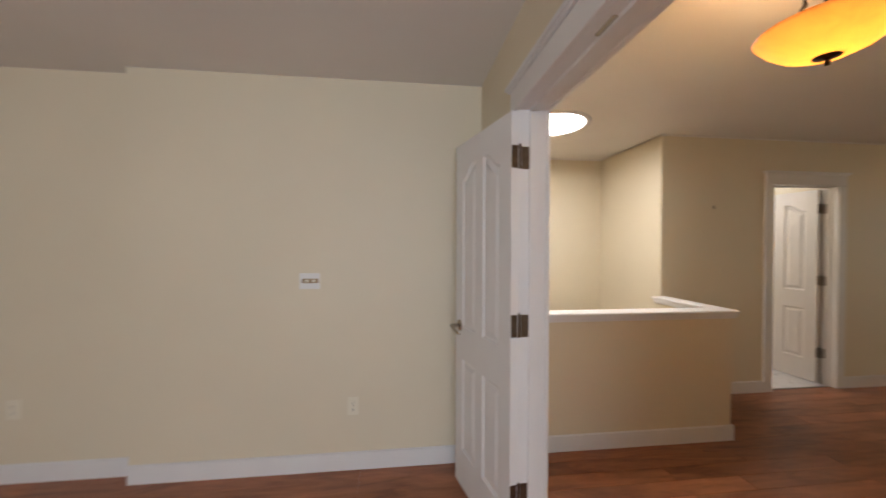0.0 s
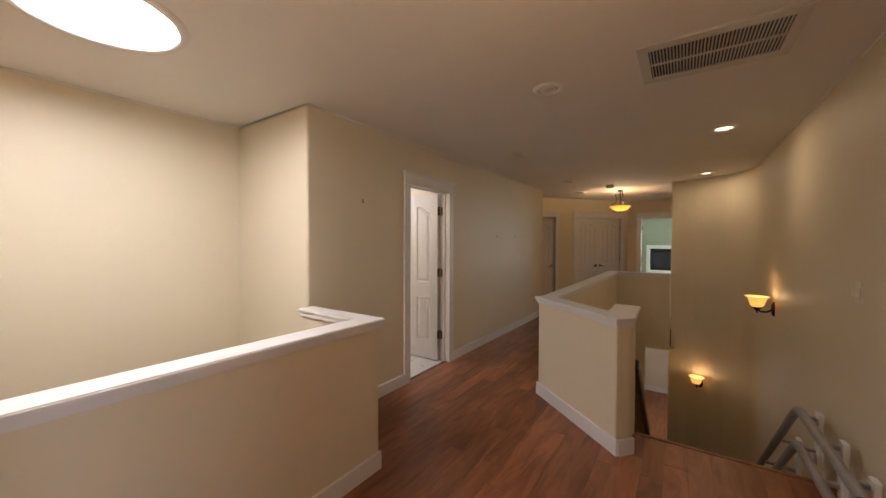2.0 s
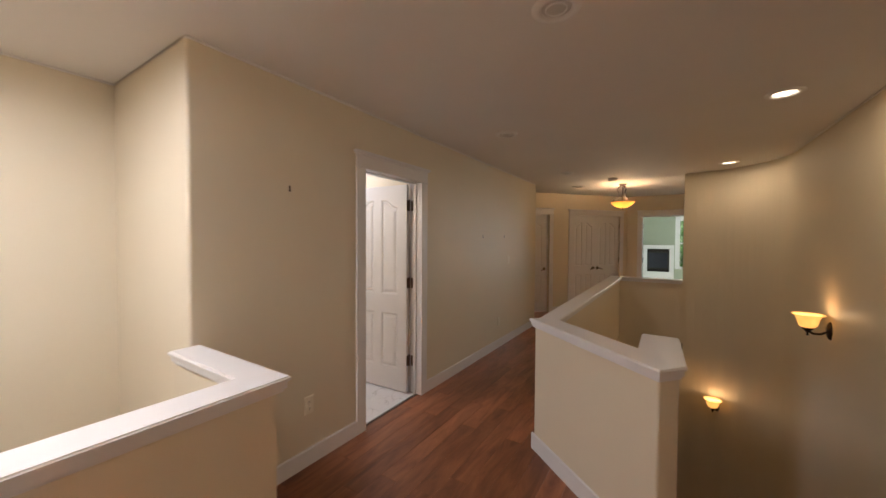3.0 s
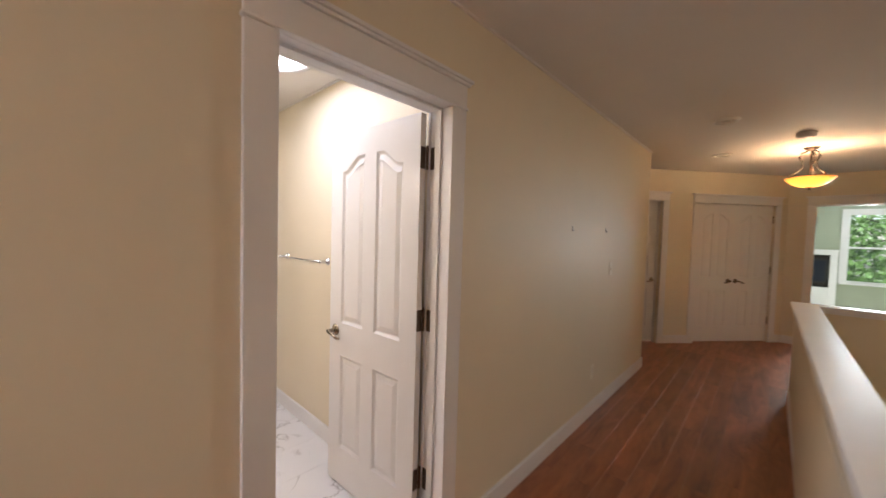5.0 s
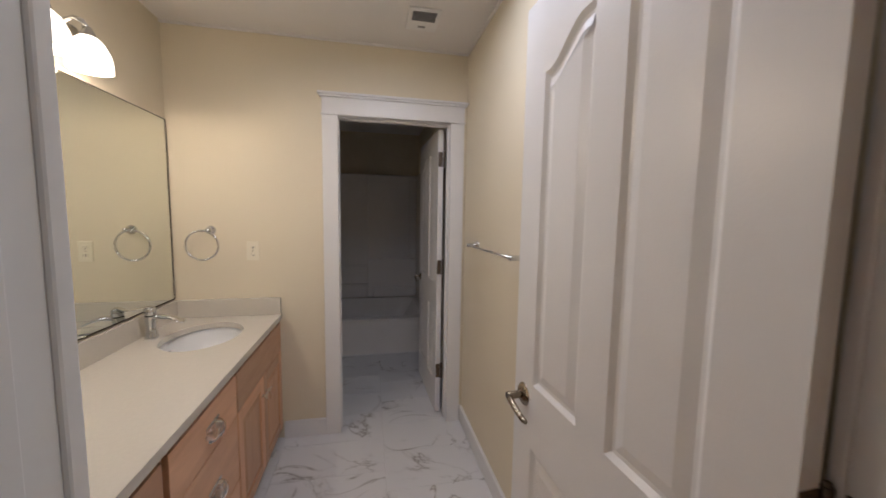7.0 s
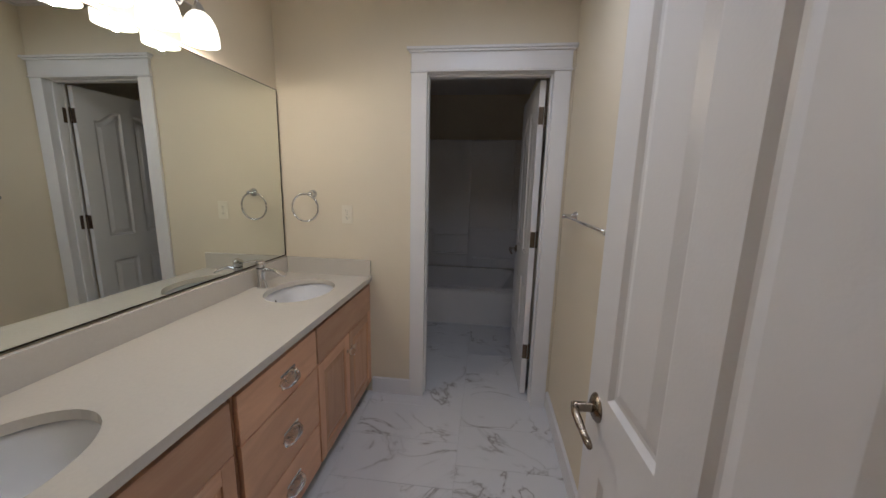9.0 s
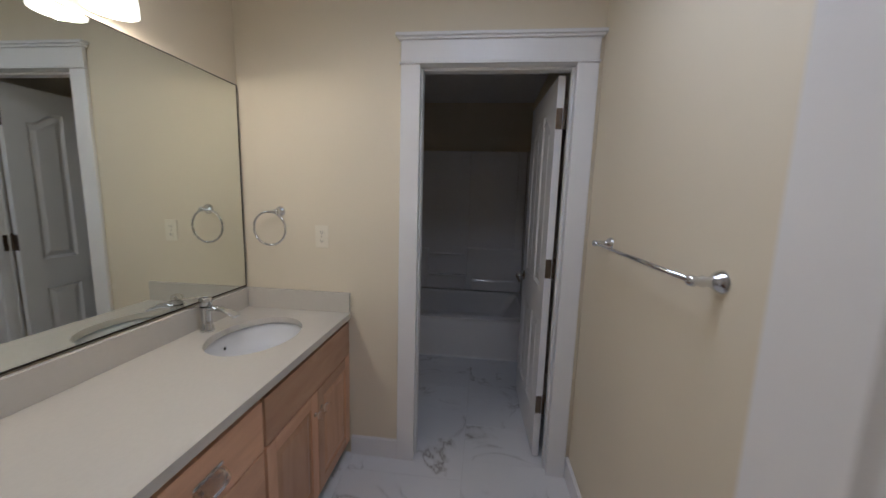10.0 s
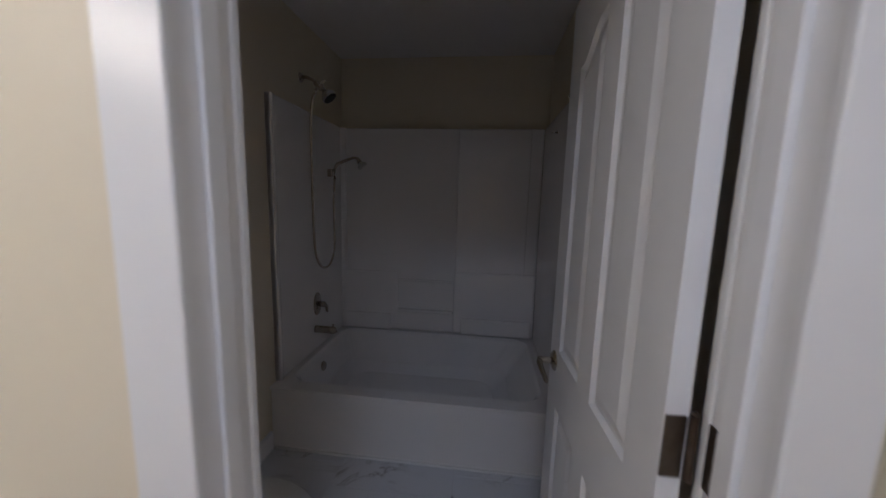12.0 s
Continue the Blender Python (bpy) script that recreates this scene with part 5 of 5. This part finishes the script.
for x, zt, zb in ((3.85, 0.37, 0.0), (4.22, 0.37, 0.0), (4.64, 0.36, -0.19), (5.1, -0.02, -0.55), (5.7, -0.50, -1.05)):
    part("bracket_post", boxes((x - 0.035, x + 0.035, RY - 0.105, RY - 0.075, zb, zt), bevel=0.006), PLASTIC, t, "pale grey bracket post")
    for dz in (0.05, 0.26):
        part("bracket_arm", boxes((x - 0.012, x + 0.012, RY - 0.08, RY + 0.0, zt - dz, zt - dz + 0.02)), GREY, t)
part("floor_foot", lathe(bmesh.new(), [(0.07, 0), (0.068, 0.008), (0.03, 0.014), (0, 0.015)], Matrix.Translation((3.85, RY - 0.09, 0)), 20), PLASTIC, t)

# ---- far room ----
t = thing("fireplace", "white framed wall fireplace with black louvred insert", "fireplace")
part("surround", boxes((15.40, 15.498, 1.22, 1.34, 0.0, 1.26), (15.40, 15.498, 1.95, 2.06, 0.0, 1.26), (15.40, 15.498, 1.22, 2.06, 1.262, 1.38), (15.40, 15.498, 1.34, 1.95, 0.0, 0.53), bevel=0.004), WHITE, t)
part("insert", boxes((15.44, 15.497, 1.345, 1.945, 0.535, 1.255)), BLACK, t, "black metal insert")
for z in (0.56, 0.585, 0.61, 1.17, 1.195, 1.22):
    part("louvre", boxes((15.43, 15.442, 1.36, 1.93, z, z + 0.014)), DARKMETAL, t)
part("glass", boxes((15.436, 15.439, 1.40, 1.89, 0.66, 1.13)), mat("smoked_glass", (0.03, 0.035, 0.05), 0.05, bump=0), t)


def window_unit(name, x, y0, y1, z0, z1, split):
    w = structure(name, boxes((x, x + 0.06, y0, y0 + 0.05, z0, z1), (x, x + 0.06, y1 - 0.05, y1, z0, z1), (x, x + 0.06, y0 + 0.05, y1 - 0.05, z0, z0 + 0.05), (x, x + 0.06, y0 + 0.05, y1 - 0.05, z1 - 0.05, z1), (x, x + 0.05, y0 + 0.05, y1 - 0.05, split - 0.02, split + 0.02)), WHITE, "white framed sash window")
    part("window_sill", boxes((x - 0.06, x - 0.002, y0 - 0.06, y1 + 0.06, z0 - 0.03, z0), bevel=0.004), WHITE, w)
    part("window_casing", boxes((x - 0.02, x - 0.002, y0 - 0.08, y0, z0, z1 + 0.08), (x - 0.02, x - 0.002, y1, y1 + 0.08, z0, z1 + 0.08), (x - 0.02, x - 0.002, y0, y1, z1, z1 + 0.08)), WHITE, w)
    for a, b in ((z0 + 0.05, split - 0.02), (split + 0.02, z1 - 0.05)):
        g = part("pane", boxes((x + 0.025, x + 0.029, y0 + 0.05, y1 - 0.05, a, b)), CLEAR, w)
        g.visible_shadow = False


window_unit("window_1", 15.5, 0.12, 1.12, 0.66, 2.2, 1.44)
w = structure("window_2", boxes((-0.8, -0.75, -2.70, -2.64, 0.8, 2.15), (1.15, 1.2, -2.70, -2.64, 0.8, 2.15), (-0.75, 1.15, -2.70, -2.64, 0.8, 0.85), (-0.75, 1.15, -2.70, -2.64, 2.10, 2.15), (0.18, 0.22, -2.70, -2.64, 0.85, 2.10)), WHITE, "white framed bedroom window")
for x0, x1 in ((-0.75, 0.18), (0.22, 1.15)):
    g = part("pane", boxes((x0, x1, -2.672, -2.668, 0.85, 2.10)), CLEAR, w)
    g.visible_shadow = False
# greenery outside: ground and a leafy tree
structure("ground", boxes((-60, 80, -80, 80, LOW - 0.5, LOW - 0.3)), mat("grass", (0.07, 0.12, 0.03), 0.9, var=0.4, scale=2))
LEAF = mat("leaf", (0.12, 0.24, 0.05), 0.5, var=0.4, scale=3)
for tx, ty, th in ((22.0, -1.5, 7.0), (24.5, 2.0, 8.0), (21.5, 1.2, 5.5)):
    t = thing("tree", "leafy green broadleaf tree outside the far window", "tree", "trees outside", at=(tx, ty, LOW - 0.3))
    bm = tube(bmesh.new(), [(0, 0, 0), (0.05, 0.02, th * 0.3), (0, 0.1, th * 0.6), (0.1, 0, th * 0.9)], [0.22, 0.17, 0.10, 0.03], 10)
    for k in range(9):
        a, z = k * 2.4, th * (0.3 + 0.06 * k)
        tube(bm, [(0, 0.05, z), (0.8 * math.cos(a), 0.8 * math.sin(a), z + 0.5), (1.7 * math.cos(a), 1.7 * math.sin(a), z + 0.8)], [0.06, 0.04, 0.015], 6)
    part("trunk", bm, DARKWOOD, t)
    rng = random.Random(int(tx * 10))
    verts, faces = [], []
    for k in range(5200):
        clump = rng.randrange(26)
        ca, cz = clump * 2.4, 0.34 + 0.026 * clump
        cr = 1.9 * math.sqrt(max(0.05, 1 - ((cz - 0.62) / 0.42) ** 2)) * (0.5 + 0.5 * ((clump * 7) % 5) / 4)
        d = Vector((rng.gauss(0, 1), rng.gauss(0, 1), rng.gauss(0, 0.8))).normalized() * 0.75 * rng.random() ** 0.4
        c = Vector((cr * math.cos(ca), cr * math.sin(ca), cz * th)) + d
        u = Vector((rng.gauss(0, 1), rng.gauss(0, 1), rng.gauss(0, 1))).normalized() * 0.09
        v = u.cross(Vector((rng.gauss(0, 1), rng.gauss(0, 1), rng.gauss(0, 1)))).normalized() * 0.05
        i = len(verts)
        verts += [c - u, c + v, c + u, c - v]
        faces.append((i, i + 1, i + 2, i + 3))
    me = bpy.data.meshes.new("crown")
    me.from_pydata(verts, [], faces)
    part("crown", me, LEAF, t)

# ---- floor boards and tiles ----
FLOOR = bpy.data.objects["floor"]
BATHFLOOR = bpy.data.objects["floor_bath"]
PW = 0.127
rng = random.Random(5)
meshes = {}


def board_mesh(length, width=PW, th=0.0085, mt=None, gap=0.0011, bev=0.0007):
    key = (round(length, 3), round(width, 4))
    if key in meshes:
        return meshes[key]
    g = gap / 2
    x0, x1, y0, y1 = g, length - g, g, width - g
    v = [(x0, y0, 0), (x1, y0, 0), (x1, y1, 0), (x0, y1, 0), (x0, y0, th - bev), (x1, y0, th - bev), (x1, y1, th - bev), (x0, y1, th - bev),
         (x0 + bev, y0 + bev, th), (x1 - bev, y0 + bev, th), (x1 - bev, y1 - bev, th), (x0 + bev, y1 - bev, th)]
    f = [(0, 1, 5, 4), (1, 2, 6, 5), (2, 3, 7, 6), (3, 0, 4, 7), (4, 5, 9, 8), (5, 6, 10, 9), (6, 7, 11, 10), (7, 4, 8, 11), (8, 9, 10, 11)]
    me = bpy.data.meshes.new("plank")
    me.from_pydata(v, [], f)
    me.materials.append(mt or PLANK)
    meshes[key] = me
    return me


def lay(x0, x1, y0, y1, blocked, parent, joined=None):
    """Rows of boards along x between two x limits given for each row."""
    n = int(math.ceil((y1 - y0) / PW))
    for r in range(n):
        y = y0 + r * PW
        wd = min(PW, y1 - y)
        if wd < 0.02:
            continue
        for a, b in blocked(y, y + wd, x0, x1):
            x = a
            first = True
            while b - x > 0.01:
                ln = 1.22 if not first else rng.choice((0.3, 0.5, 0.7, 0.9, 1.1))
                first = False
                if b - x - ln < 0.25:
                    ln = b - x
                ln = min(ln, b - x)
                if joined is None:
                    p = part("plank", board_mesh(round(ln, 2) if ln < b - x - 0.02 else ln, wd), PLANK, parent)
                    p.location = (x, y, -0.0085)
                    x += round(ln, 2) if ln < b - x - 0.02 else ln
                else:
                    me = board_mesh(ln, wd)
                    i = len(joined[0])
                    joined[0].extend([(vx + x, vy + y, vz - 0.0085) for vx, vy, vz in [v.co for v in me.vertices]])
                    joined[1].extend([tuple(k + i for k in pl.vertices) for pl in me.polygons])
                    x += ln


def hall_rows(y0, y1, x0, x1):
    ym = (y0 + y1) / 2
    if ym < 2.06:
        right = 4.43 if ym < 1.66 else 4.43 + (ym - 1.66) * 0.9
        return [(1.18, right)]
    if ym < 2.64:
        return [(1.18, 9.5)]
    return [(3.0, 9.5)]


lay(1.18, 9.5, 0.23, 3.40, hall_rows, FLOOR)


def lobby_rows(y0, y1, x0, x1):
    return [(9.5, 11.2)]


rest = ([], [])
lay(9.5, 11.2, 0.9, 4.2, lobby_rows, FLOOR, rest)
lay(8.5, 9.5, 0.9, 2.0, lambda a, b, c, d: [(8.5, 9.5)], FLOOR, rest)
lay(8.41, 9.5, 3.40, 4.2, lambda a, b, c, d: [(8.41, 9.5)], FLOOR, rest)
lay(-3.2, 1.18, -2.6, 2.70, lambda a, b, c, d: [(-3.2, 1.18)], FLOOR, rest)
me = bpy.data.meshes.new("planks")
me.from_pydata(rest[0], [], rest[1])
tagged(part("planks", me, PLANK, FLOOR), kind="stuff")

meshes.clear()
for i in range(3):
    for j in range(16):
        x = 3.29 + i * 0.61
        y = 3.43 + j * 0.305 - (0.15 if i % 2 else 0)
        if y < 3.43:
            continue
        if y > 6.83:
            continue
        p = part("tile", board_mesh(0.61 if i < 2 else 0.56, 0.305, 0.006, MARBLE, 0.0014, 0.0008), MARBLE, BATHFLOOR)
        p.location = (x, y, -0.004)
p = part("tile", board_mesh(0.61, 0.155, 0.006, MARBLE, 0.0014, 0.0008), MARBLE, BATHFLOOR)
p.location = (3.90, 3.4275, -0.004)
